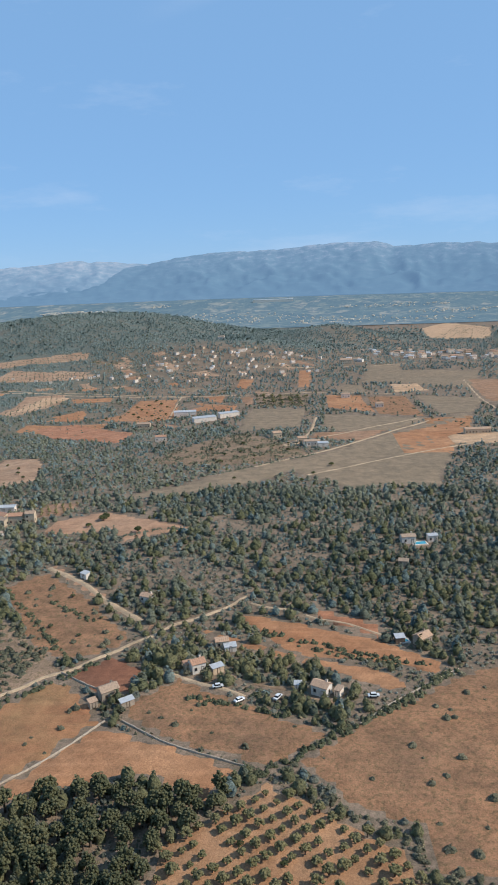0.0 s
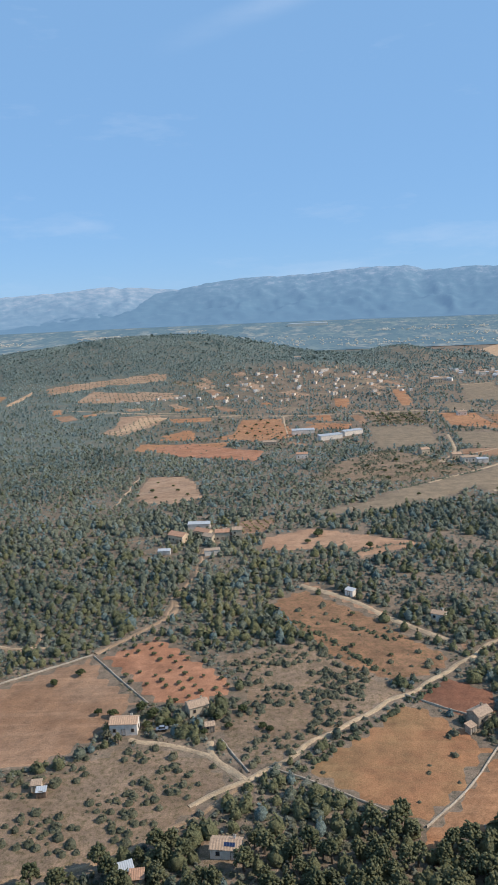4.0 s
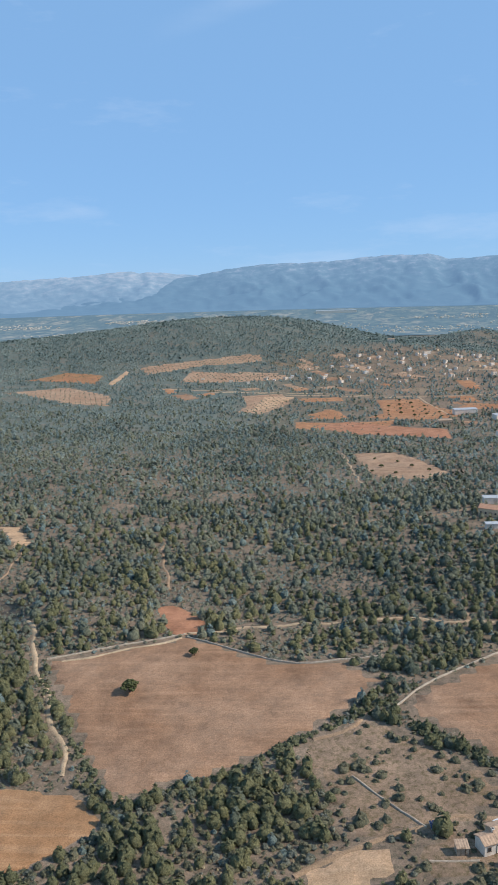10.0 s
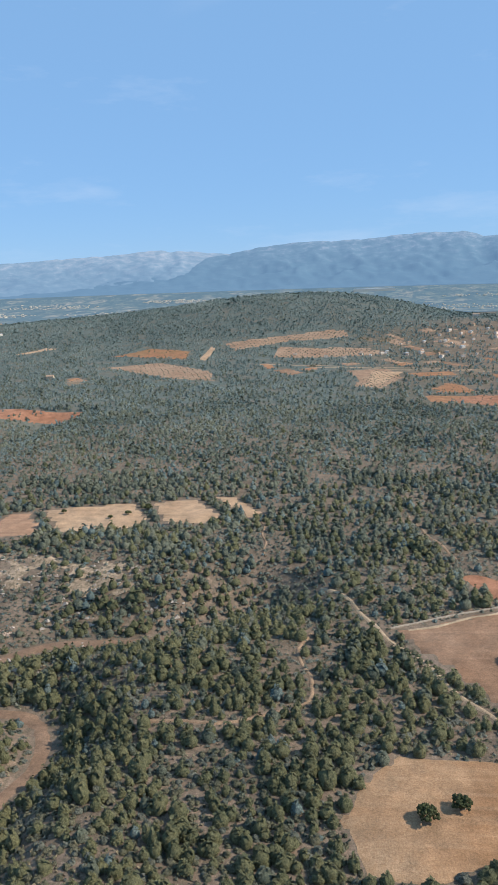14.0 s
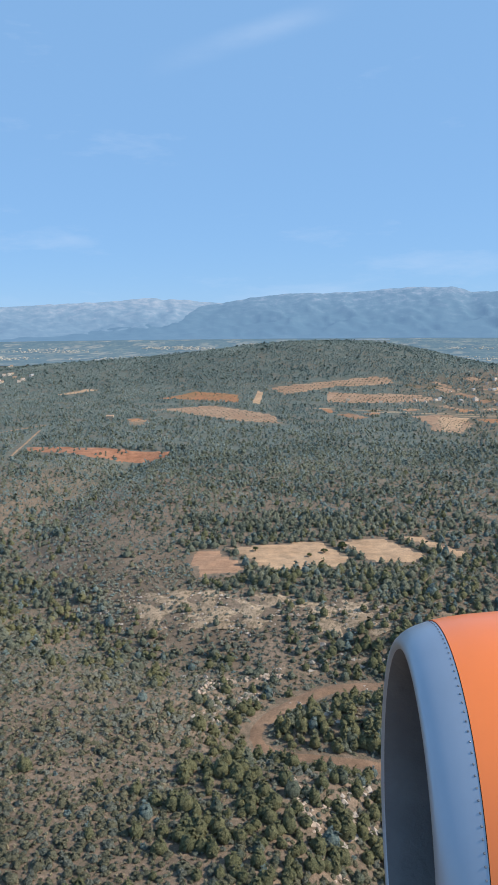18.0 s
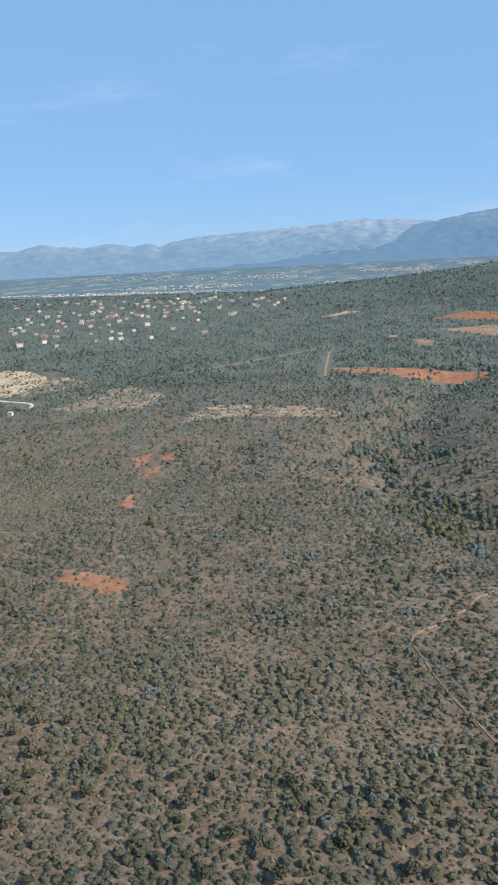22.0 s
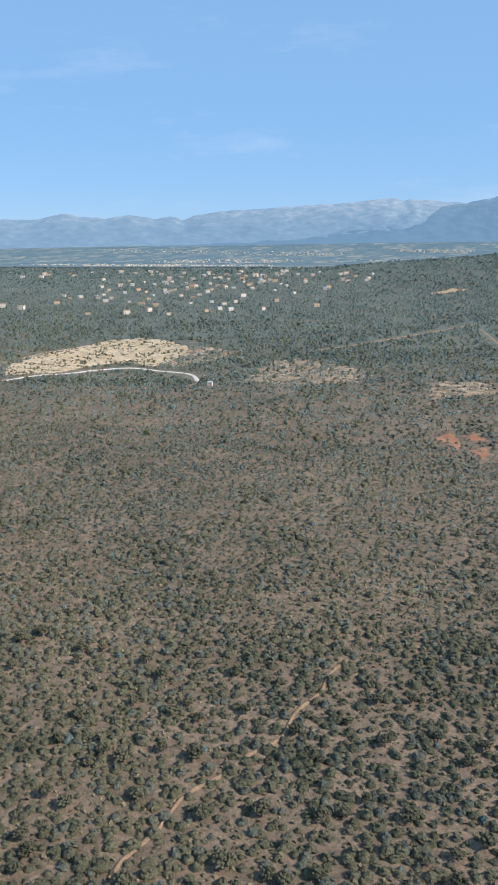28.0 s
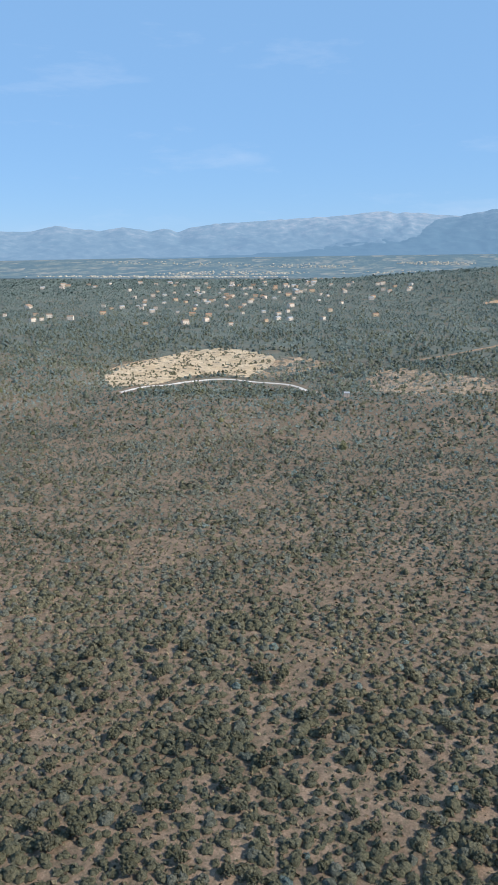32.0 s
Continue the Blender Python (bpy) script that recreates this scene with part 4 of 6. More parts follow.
BUSH_FAR = [cap_crown(1, 0.66, 0.5, 0.26, 0.50, 0.2, (4, 1)) for _ in range(8)]


def inside(pts, poly):
    x, y = pts[:, 0], pts[:, 1]
    out = np.zeros(len(pts), bool)
    for (x0, y0), (x1, y1) in zip(poly, np.roll(poly, -1, 0)):
        cut = (y0 > y) != (y1 > y)
        out ^= cut & (x < (x1 - x0) * (y - y0) / (y1 - y0 + 1e-9) + x0)
    return out


def near_line(pts, line, reach):
    out = np.zeros(len(pts), bool)
    lo, hi = line.min(0) - reach, line.max(0) + reach
    k = np.where(((pts > lo) & (pts < hi)).all(1))[0]
    if len(k):
        d = ((pts[k][:, None] - line[None]) ** 2).sum(-1).min(1)
        out[k[d < reach ** 2]] = True
    return out


def scatter(x0, x1, y0, y1, step):
    gx, gy = np.meshgrid(np.arange(x0, x1, step), np.arange(y0, y1, step))
    p = np.stack([gx, gy], -1).reshape(-1, 2)
    return p + rng.uniform(-0.5, 0.5, p.shape) * step


def waves(p, s, seed):
    """Smooth values about 0 that vary over s metres."""
    r = np.random.default_rng(seed)
    out = 0
    for k in range(6):
        a, ph = r.uniform(0, 6.28), r.uniform(0, 6.28)
        w = 6.28 / s * r.uniform(0.6, 1.8)
        out = out + np.sin((p[:, 0] * np.cos(a) + p[:, 1] * np.sin(a)) * w + ph)
    return out / 2.4


KEEP_CLEAR = []     # (place, radius) round houses and yards


def open_ground(p, margin=1.0):
    """Where fields, tracks and yards leave no room."""
    bad = np.zeros(len(p), bool)
    for mat_name, poly in FIELDS:
        if mat_name == "soil_rock":
            bad |= inside(p, poly) & (rng.random(len(p)) < 0.60)
        else:
            hit = inside(p, poly)
            bad |= hit & (rng.random(len(p)) > 0.16) if mat_name == "soil_red" and poly[0][0] < -200 else hit
    for half, line in LINES:
        bad |= near_line(p, line, half + margin + (3.0 if half > 1.4 and line[0][0] < -200 else 2.5 if half > 2.1 and line[0][0] < 0 else 0.0))
    for (cx, cy), r in KEEP_CLEAR:
        bad |= (p[:, 0] - cx) ** 2 + (p[:, 1] - cy) ** 2 < r * r
    return bad


def in_sight(p):
    """The wedge of land that lies before the path, with some to spare."""
    x, y = p[:, 0], p[:, 1]
    return (x > -455 - 0.75 * y) & (x < 458 + 0.3 * y) & (y > np.interp(x, [-480, -250, -160, -100], [62, 76, 102, 114]))



# ---- buildings ----
PARTS = {}


def part(name, bm, material, parent, label="", smooth=False):
    """Links a bmesh as one mesh object under a thing or a part."""
    me = bpy.data.meshes.new(name)
    if smooth:
        for f in bm.faces:
            f.smooth = True
    bm.to_mesh(me)
    bm.free()
    me.materials.append(MATS[material])
    ob = new(name, me)
    ob.parent = parent
    return tagged(ob, label) if label else ob


def shared(name, key, make, material, parent, m, label=""):
    """A part whose mesh is made once for each key."""
    if key not in PARTS:
        bm = make()
        me = bpy.data.meshes.new(name)
        bm.to_mesh(me)
        bm.free()
        me.materials.append(MATS[material])
        PARTS[key] = me
    ob = new(name, PARTS[key])
    ob.parent, ob.matrix_basis = parent, m
    return tagged(ob, label) if label else ob


def box(bm, x0, x1, y0, y1, z0, z1, edge=0.0):
    r = bmesh.ops.create_cube(bm, size=1.0)
    for v in r["verts"]:
        v.co = Vector((x0 + (x1 - x0) * (v.co.x + 0.5), y0 + (y1 - y0) * (v.co.y + 0.5), z0 + (z1 - z0) * (v.co.z + 0.5)))
    if edge:
        es = list({e for v in r["verts"] for e in v.link_edges})
        bmesh.ops.bevel(bm, geom=es, offset=edge, segments=1, affect="EDGES")
    return bm


def boxed(*a, edge=0.0):
    return box(bmesh.new(), *a, edge=edge)


def corrugated(bm, x0, x1, edges, rows, wave, thick):
    """One sheet of tile rows or metal waves laid over the given (y, z) edges, with a flat underside."""
    xs = [(x0 + (x1 - x0) * k / (2 * rows), wave if k % 2 else 0.0) for k in range(2 * rows + 1)]
    top = [[bm.verts.new((x, y, z + thick + w)) for x, w in xs] for y, z in edges]
    low = [[bm.verts.new((x, y, z)) for x in (x0, x1)] for y, z in edges]
    for p, q in zip(top, top[1:]):
        for k in range(2 * rows):
            bm.faces.new((p[k], p[k + 1], q[k + 1], q[k]))
    for (a, b), (c, d) in zip(low, low[1:]):
        bm.faces.new((a, c, d, b))
    for r, (a, b) in ((top[0], low[0]), (top[-1], low[-1])):
        bm.faces.new(r + [b, a])
    for p, q, (a, b), (c, d) in zip(top, top[1:], low, low[1:]):
        bm.faces.new((p[0], q[0], c, a))
        bm.faces.new((p[-1], b, d, q[-1]))
    bmesh.ops.recalc_face_normals(bm, faces=bm.faces[:])
    return bm


def gable_roof(w, d, h, over=0.25, thick=0.12):
    """Two slopes of tile rows, their ridge along x."""
    eave = -over * h * 2 / d
    return corrugated(bmesh.new(), -w / 2 - over, w / 2 + over, [(-d / 2 - over, eave), (-0.14, h - 0.02), (0, h + 0.07), (0.14, h - 0.02), (d / 2 + over, eave)], max(4, int(w / 0.6)), 0.07, thick)


def gable_walls(w, d, h, rise):
    """Walls with gable ends, down into the ground on sloping land."""
    bm = bmesh.new()
    prof = [(-d / 2, -1.5), (d / 2, -1.5), (d / 2, h), (0, h + rise), (-d / 2, h)]
    a = [bm.verts.new((-w / 2, y, z)) for y, z in prof]
    b = [bm.verts.new((w / 2, y, z)) for y, z in prof]
    bm.faces.new(a[::-1])
    bm.faces.new(b)
    for k in range(5):
        bm.faces.new((a[k], a[(k + 1) % 5], b[(k + 1) % 5], b[k]))
    bmesh.ops.recalc_face_normals(bm, faces=bm.faces[:])
    return bm


def opening(ob, name, key, w, h, m, frame_mat, glass="dark_glass", leaves=1):
    """A framed window or door on a wall: frame, sill and pane."""
    fr = shared(name, (name, key, frame_mat), lambda: ring(w, h), frame_mat, ob, m)
    shared("pane" if name == "window" else "door_leaf", (name, key, glass), lambda: boxed(-w / 2 + 0.06, w / 2 - 0.06, -0.01, 0.025, 0.06, h - 0.06), glass, fr, Matrix())
    return fr


def ring(w, h):
    bm = bmesh.new()
    for a in ((-w / 2, -w / 2 + 0.1, 0, h), (w / 2 - 0.1, w / 2, 0, h), (-w / 2 + 0.1, w / 2 - 0.1, h - 0.1, h), (-w / 2 - 0.05, w / 2 + 0.05, -0.06, 0.04)):
        box(bm, a[0], a[1], -0.02, 0.07, a[2], a[3])
    return bm


def house(x, y, w, d, h, turn, wall, roof, label, rise=0.9, name="house", chimney=True, shutters="wood", sides=(-1, 1)):
    ob = new(name)
    ob.matrix_world = pose(x, y, float(height(x, y)) + 0.15, 0, 0, turn)
    part("wall", gable_walls(w, d, h, rise), wall, ob)
    r = part("roof", gable_roof(w, d, rise), roof, ob)
    r.location.z = h
    if chimney:
        c = part("chimney", box(boxed(-0.25, 0.25, -0.25, 0.25, 0, 1.1), -0.33, 0.33, -0.33, 0.33, 0.95, 1.1), wall, r)
        c.location = (w * 0.27, d * 0.18, rise * 0.5)
    count = max(2, int(w / 2.3))
    for side in sides:
        for k in range(count):
            u = -w / 2 + w * (k + 0.5) / count
            m = Matrix.Translation((u, side * (d / 2 + 0.01), 0)) @ pose(0, 0, 0, 0, 0, 0 if side > 0 else 180)
            if k == count // 2:
                opening(ob, "door", "d", 1.0, 2.0, m, shutters, "wood")
            else:
                for s in range(max(1, int(h / 2.5)) if len(sides) > 1 else 1):
                    opening(ob, "window", "w", 0.9, 1.05, m @ Matrix.Translation((0, 0, 0.95 + 2.5 * s)), shutters)
    for side in sides[1:]:
        opening(ob, "window", "w", 0.9, 1.05, Matrix.Translation((side * (w / 2 + 0.01), 0, 1.0)) @ pose(0, 0, 0, 0, 0, -90 * side), shutters)
    KEEP_CLEAR.append(((x, y), 0.55 * max(w, d) + 0.4))
    return tagged(ob, label, "house")


def shed(x, y, w, d, h, turn, wall, roof, label, name="shed", slope=0.35):
    """A lean-to of sheet or board: four walls, one sloping roof, a door."""
    ob = new(name)
    ob.matrix_world = pose(x, y, float(height(x, y)) + 0.12, 0, 0, turn)
    bm = boxed(-w / 2, w / 2, -d / 2, d / 2, -1.2, h)
    for v in bm.verts:
        if v.co.z > 0 and v.co.y > 0:
            v.co.z += slope
    part("wall", bm, wall, ob)
    bm = corrugated(bmesh.new(), -w / 2 - 0.2, w / 2 + 0.2, [(-d / 2 - 0.2, h - 0.2 * slope / d), (d / 2 + 0.2, h + slope + 0.2 * slope / d)], max(5, int(w / 0.4)), 0.05, 0.06)
    part("roof", bm, roof, ob)
    opening(ob, "door", "d", 1.0, 2.0, Matrix.Translation((0, -d / 2 - 0.01, 0)) @ pose(0, 0, 0, 0, 0, 180), "wood", "wood")
    KEEP_CLEAR.append(((x, y), 0.6 * max(w, d) + 0.5))
    return tagged(ob, label, "shed")


# the farms along the road
house(269.4, 194.6, 7.8, 4.4, 3.4, 4, "plaster_white", "tile_pale", "white two-storey farmhouse with a pale tiled roof beside trees", 0.9)
house(288.9, 204.4, 6.0, 4.2, 2.7, 28, "plaster_sand", "tile_pale", "sand-coloured cottage with a faded tile roof and forecourt", 0.9)
house(294.0, 194.8, 2.6, 2.2, 2.0, 15, "stone_wall", "tile_pale", "small square stone hut with tiled roof by a drive", 0.5, "hut", False)
house(304.5, 147.0, 6.6, 4.0, 2.5, -3, "plaster_white", "tile_pale", "white bungalow with solar panels on its tiled roof", 0.9)
shed(283.4, 140.2, 3.4, 2.6, 2.2, 25, "tin_roof", "tin_roof", "grey corrugated metal shed under pines")
shed(286.5, 138.1, 3.0, 2.6, 2.2, 10, "stone_wall", "tile_roof", "small stone shed with a red tile roof")
shed(252.8, 169.1, 2.6, 1.8, 2.0, 10, "plaster_sand", "tile_pale", "small pale garden shed in pasture")
shed(255.0, 166.6, 2.4, 1.6, 1.8, 10, "wood", "tin_roof", "wooden shelter with a green-grey sheet roof")
house(369.9, 199.6, 5.6, 4.2, 3.0, 38, "stone_wall", "tile_pale", "stone farmhouse with a pale tiled roof between fields", 1.0)
shed(376.8, 194.7, 4.2, 1.8, 2.0, 38, "stone_wall", "tin_roof", "long low stone outbuilding with a light sheet roof", "outbuilding")
shed(366.5, 194.4, 2.4, 2.0, 2.0, 38, "stone_wall", "tile_pale", "ruined stone outbuilding beside a farmhouse", "outbuilding")
house(395.2, 214.6, 4.6, 3.6, 3.2, 30, "plaster_white", "tile_roof", "white house with red shutters and red tile roof", 0.9)
shed(392.0, 215.3, 2.6, 2.2, 2.2, 30, "plaster_sand", "tile_roof", "small red-roofed annexe of a house")
shed(401.7, 213.9, 4.0, 2.2, 2.2, 35, "plaster_sand", "tin_roof", "light workshop with a sheet roof")
house(401.5, 229.7, 4.4, 3.2, 2.6, 15, "plaster_sand", "tile_pale", "sand-coloured cottage among garden trees", 0.8)
shed(404.6, 227.5, 4.0, 2.6, 1.8, 15, "plaster_white", "tin_roof", "low glasshouse with pale green roof sheets", "greenhouse")
house(434.7, 201.7, 5.2, 3.8, 3.0, -30, "plaster_white", "tile_pale", "white country house with a tiled hip roof", 0.9)
shed(439.8, 200.5, 1.9, 2.6, 2.2, -30, "plaster_white", "tile_pale", "white annexe of a country house")
shed(427.6, 204.1, 2.2, 1.8, 2.0, 0, "plaster_white", "tin_roof", "small white rendered pump house")
house(469.4, 232.6, 5.2, 4.0, 3.0, 40, "stone_wall", "tile_pale", "stone house with a wide tiled roof under pines", 1.0)
shed(461.9, 233.7, 3.2, 2.6, 2.0, 10, "wood", "tin_roof", "open garden pavilion beside a stone house", "pavilion")
house(477.2, 326.0, 6.4, 4.2, 3.2, 8, "plaster_white", "tile_pale", "white villa in the wood with a pool", 0.7)
house(488.7, 329.1, 4.4, 3.4, 3.0, 8, "plaster_white", "tin_roof", "white flat-roofed villa in the wood", 0.4)
house(471.6, 297.6, 4.0, 3.0, 2.6, -12, "plaster_sand", "tile_pale", "low sand-coloured cottage under trees", 0.7)
house(369.0, 263.6, 5.0, 3.4, 2.6, -25, "plaster_white", "tile_pale", "white cottage among dense trees", 0.7)
shed(337.9, 285.8, 3.6, 2.4, 2.2, -35, "plaster_white", "tin_roof", "white sheds by a gravel yard")
shed(280.8, 368.1, 5.0, 3.0, 2.6, 10, "plaster_sand", "tile_roof", "tiled farm barn at the edge of woods", "barn")
# the farmstead in the wood
house(253.4, 368.8, 9.5, 6.5, 3.6, -28, "plaster_sand", "tile_roof", "long barn with a brown tiled roof in a farmyard", 1.3, "barn", False)
house(265.6, 374.4, 9.0, 5.0, 3.2, -28, "plaster_sand", "tile_roof", "tiled stable block in a farmyard", 1.1, "barn", False)
house(269.9, 365.7, 6.0, 4.6, 3.2, -28, "plaster_sand", "tile_pale", "sand-coloured farm wing with tiled roof", 1.0)
house(276.5, 367.4, 7.5, 4.6, 4.6, 6, "plaster_sand", "tile_roof", "old two-storey farmhouse of sand-coloured plaster", 1.1)
house(284.1, 367.9, 5.0, 4.6, 5.4, 6, "plaster_sand", "tile_pale", "tower-like farmhouse wing with tiled roof", 0.9)
shed(274.3, 344.1, 7.5, 2.6, 2.4, 14, "plaster_white", "tile_pale", "long white wall-side shed by a drive")
shed(260.7, 390.1, 12.0, 4.0, 3.0, 4, "plaster_white", "tin_roof", "long shed with light sheet roof in a farmyard")
shed(249.7, 348.6, 6.0, 2.6, 2.2, 5, "plaster_white", "tin_roof", "low white shed under pines")
# the villa and cottage by the sandy yard
house(205.0, 148.1, 5.8, 4.4, 2.8, 22, "plaster_sand", "tile_pale", "cream villa with a terracotta tile roof and terraces", 0.9)
house(201.6, 145.6, 4.4, 3.4, 2.6, 22, "plaster_white", "tile_pale", "cream villa wing with sunlit wall", 0.7)
shed(207.9, 151.1, 3.4, 2.4, 2.2, 22, "plaster_white", "tin_roof", "white flat-roofed garage beside a villa", "garage", 0.1)
house(221.6, 138.7, 4.4, 4.4, 2.6, 18, "plaster_sand", "tile_roof", "brown-tiled cottage with solar panels on its roof", 0.9)
shed(226.6, 138.9, 2.6, 1.8, 2.0, -10, "plaster_white", "tin_roof", "small white wooden garden cabin")
shed(229.6, 137.8, 2.2, 1.6, 1.8, -8, "plaster_white", "tin_roof", "small white wooden garden cabin")
shed(195.9, 144.6, 2.4, 2.0, 1.8, 5, "stone_wall", "tile_pale", "low stone garden store")
# farms on the plain
house(435.8, 545.9, 12.0, 5.0, 3.4, 8, "plaster_white", "tile_pale", "long white farm building on the plain", 0.9, "barn", False)
shed(444.1, 540.8, 8.0, 4.0, 3.0, 8, "plaster_white", "tin_roof", "white store with light roof")
house(408.3, 578.0, 7.0, 5.0, 4.0, 20, "plaster_sand", "tile_pale", "sand-coloured farmhouse among trees", 1.0)
house(428.5, 557.3, 7.0, 4.5, 3.6, 12, "plaster_sand", "tile_pale", "tiled farmhouse beside a road", 1.0)
house(474.1, 777.3, 9.0, 6.0, 3.8, 5, "plaster_white", "tile_pale", "white house in an orange field", 1.0)
house(502.9, 712.0, 7.0, 5.0, 3.6, 5, "plaster_white", "tile_pale", "white house in a red-brown field", 1.0)
shed(312.0, 720.1, 22.0, 7.0, 4.0, 8, "plaster_white", "tin_roof", "white warehouse with a bright sheet roof", "warehouse", 0.6)
shed(337.3, 675.0, 22.0, 7.0, 4.0, 25, "plaster_white", "tin_roof", "light grey greenhouse block among trees", "greenhouse", 0.6)
shed(358.4, 692.8, 20.0, 6.0, 4.0, 30, "plaster_white", "tin_roof", "pale sheet-roofed packing shed", "warehouse", 0.6)
house(313.2, 584.7, 9.0, 5.0, 3.6, 10, "plaster_white", "tile_roof", "pinkish farmhouse at the edge of woods", 1.0)
house(282.6, 661.7, 12.0, 6.0, 3.6, 4, "plaster_sand", "tile_pale", "low sand-coloured farm buildings", 1.0)
house(564.1, 573.2, 20.0, 5.0, 3.6, 5, "plaster_sand", "tile_pale", "long dusty farm building by a road", 1.0, "barn", False)
house(-278.6, 884.6, 9.0, 6.0, 4.5, 5, "plaster_sand", "tile_pale", "ochre country house alone in the woods", 1.2)
shed(-503.3, 461.1, 3.4, 2.8, 2.6, 10, "plaster_white", "tin_roof", "small white pump house at the road's end", "pump_house")
house(488.7, 1037.2, 16.0, 10.0, 6.0, 5, "plaster_sand", "tile_pale", "large sand-coloured manor below the knoll", 1.6)
house(295.6, 1226.4, 11.0, 7.0, 4.5, 0, "plaster_white", "tile_pale", "white house on the wooded hillside", 1.0)

shed(289, 3600, 190.0, 40.0, 13.0, 0, "plaster_white", "tin_roof", "long white warehouse far out on the plain", "warehouse", 1.0)

# villages of small houses: built once, then copied
KINDS = []
for k, (wl, rf, w, d, h) in enumerate((("plaster_white", "tile_pale", 8, 6, 4.2), ("plaster_white", "tile_pale", 9, 6.5, 5.0), ("plaster_white", "tin_roof", 8, 7, 3.6), ("plaster_sand", "tile_roof", 10, 6, 4.0))):
    KINDS.append(house(0, 0, w, d, h, 0, wl, rf, ("white rendered village house with a pale tiled roof", "white two-storey village house with tiled roof",
                                                  "white flat-roofed villa among trees", "ochre villa with a red-brown tile roof")[k], 0.9, "house", False, "wood", (-1,)))
    KEEP_CLEAR.pop()
USED = [False] * 4


def village(cx, cy, rx, ry, count, group, size=1.0, turn=0.0):
    r = random.Random(int(cx * 7 + cy))
    for _ in range(count):
        a, q = r.uniform(0, 6.283), math.sqrt(r.random())
        x, y = cx + rx * q * math.cos(a), cy + ry * q * math.sin(a)
        k = r.randrange(4)
        s = size * r.uniform(0.55, 0.95)
        m = pose(x, y, float(height(x, y)) + 0.2, 0, 0, turn + r.uniform(-30, 30))
        if USED[k]:
            ob = copy_thing(KINDS[k], m @ Matrix.Diagonal((s, s, s, 1)))
        else:
            ob, USED[k] = KINDS[k], True
            ob.matrix_basis = m
        tagged(ob, group=group)
        KEEP_CLEAR.append(((x, y - 9 * s), 13 * s))


village(659.4, 1105.8, 95, 60, 60, "houses of the town on the plain", 1.1)
village(572.0, 1161.4, 60, 50, 12, "houses of the town on the plain", 1.0)
village(330.0, 1085.0, 120, 70, 44, "houses below the hill", 0.8, 40)
village(255.0, 1030.0, 150, 70, 30, "houses below the hill", 0.72, 40)
village(122.6, 1018.6, 120, 30, 10, "houses below the hill", 0.7)
village(395.0, 1000.0, 70, 50, 12, "houses below the hill", 0.72, 40)
village(-838.9, 935.0, 300, 130, 44, "villas scattered in the woods", 0.95, 42)
village(-760.0, 1230.0, 260, 190, 76, "villas scattered in the woods", 1.0, 42)
village(-1020.0, 1500.0, 330, 170, 40, "villas scattered in the woods", 1.3, 42)
village(-839.9, 1911.3, 180, 110, 12, "villas scattered in the woods", 0.95, 42)
village(485.0, 1072.3, 40, 30, 5, "houses below the knoll", 1.0)

# ---- yards: panels, pool, cars ----
def solar_array(x, y, z, turn, tilt, cols, rows, label):
    ob = new("solar_array")
    ob.matrix_world = pose(x, y, z, tilt, 0, turn)
    bm = bmesh.new()
    w, h = 0.62, 0.95
    for u in (-cols * w / 2, 0, cols * w / 2):
        box(bm, u - 0.03, u + 0.03, -rows * h / 2, rows * h / 2, -0.08, -0.03)
    part("frame", bm, "tin_roof", ob)
    for i in range(cols):
        for j in range(rows):
            shared("panel", "panel", lambda: boxed(-w / 2 + 0.02, w / 2 - 0.02, -h / 2 + 0.02, h / 2 - 0.02, -0.03, 0.01, edge=0.008), "panel_blue", ob,
                   Matrix.Translation(((i + 0.5 - cols / 2) * w, (j + 0.5 - rows / 2) * h, 0)))
    return tagged(ob, label, "solar panels")


plain("panel_blue", (0.02, 0.03, 0.07), 0.15, 0.2, 1.5)
plain("car_white", (0.60, 0.60, 0.58), 0.25, 0.04)
plain("car_grey", (0.22, 0.24, 0.27), 0.25, 0.04)
plain("rubber", (0.02, 0.02, 0.02), 0.8, 0.1)


def car(x, y, turn, paint, label):
    ob = new("car")
    ob.matrix_world = pose(x, y, float(height(x, y)) + 0.40, 0, 0, turn) @ Matrix.Scale(0.82, 4)
    bm = boxed(-2.1, 2.1, -0.85, 0.85, 0.22, 0.82, edge=0.12)
    part("body", bm, paint, ob)
    bm = boxed(-1.3, 1.1, -0.75, 0.75, 0.82, 1.38)
    for v in bm.verts:
        if v.co.z > 1:
            v.co.x, v.co.y = v.co.x * 0.72, v.co.y * 0.86
    part("cabin_glass", bm, "dark_glass", ob)
    part("roof", boxed(-0.95, 0.8, -0.64, 0.64, 1.385, 1.43, edge=0.02), paint, ob)
    for sx in (-1.3, 1.3):
        for sy in (-0.8, 0.8):
            wh = part("wheel", bmesh.new(), "rubber", ob)
            bm = bmesh.new()
            bmesh.ops.create_cone(bm, cap_ends=True, segments=14, radius1=0.32, radius2=0.32, depth=0.2, matrix=pose(sx, sy, 0.32, 90))
            bm.to_mesh(wh.data)
            bm.free()
    KEEP_CLEAR.append(((x, y), 2.4))
    return tagged(ob, label, "car")


def on_ground(x, y, lift=0.5):
    return x, y, float(height(x, y)) + lift


def on_roof(x, y, turn, along, across, up):
    q = pose(x, y, float(height(x, y)) + 0.15, 0, 0, turn) @ Vector((along, across, up))
    return q.x, q.y, q.z


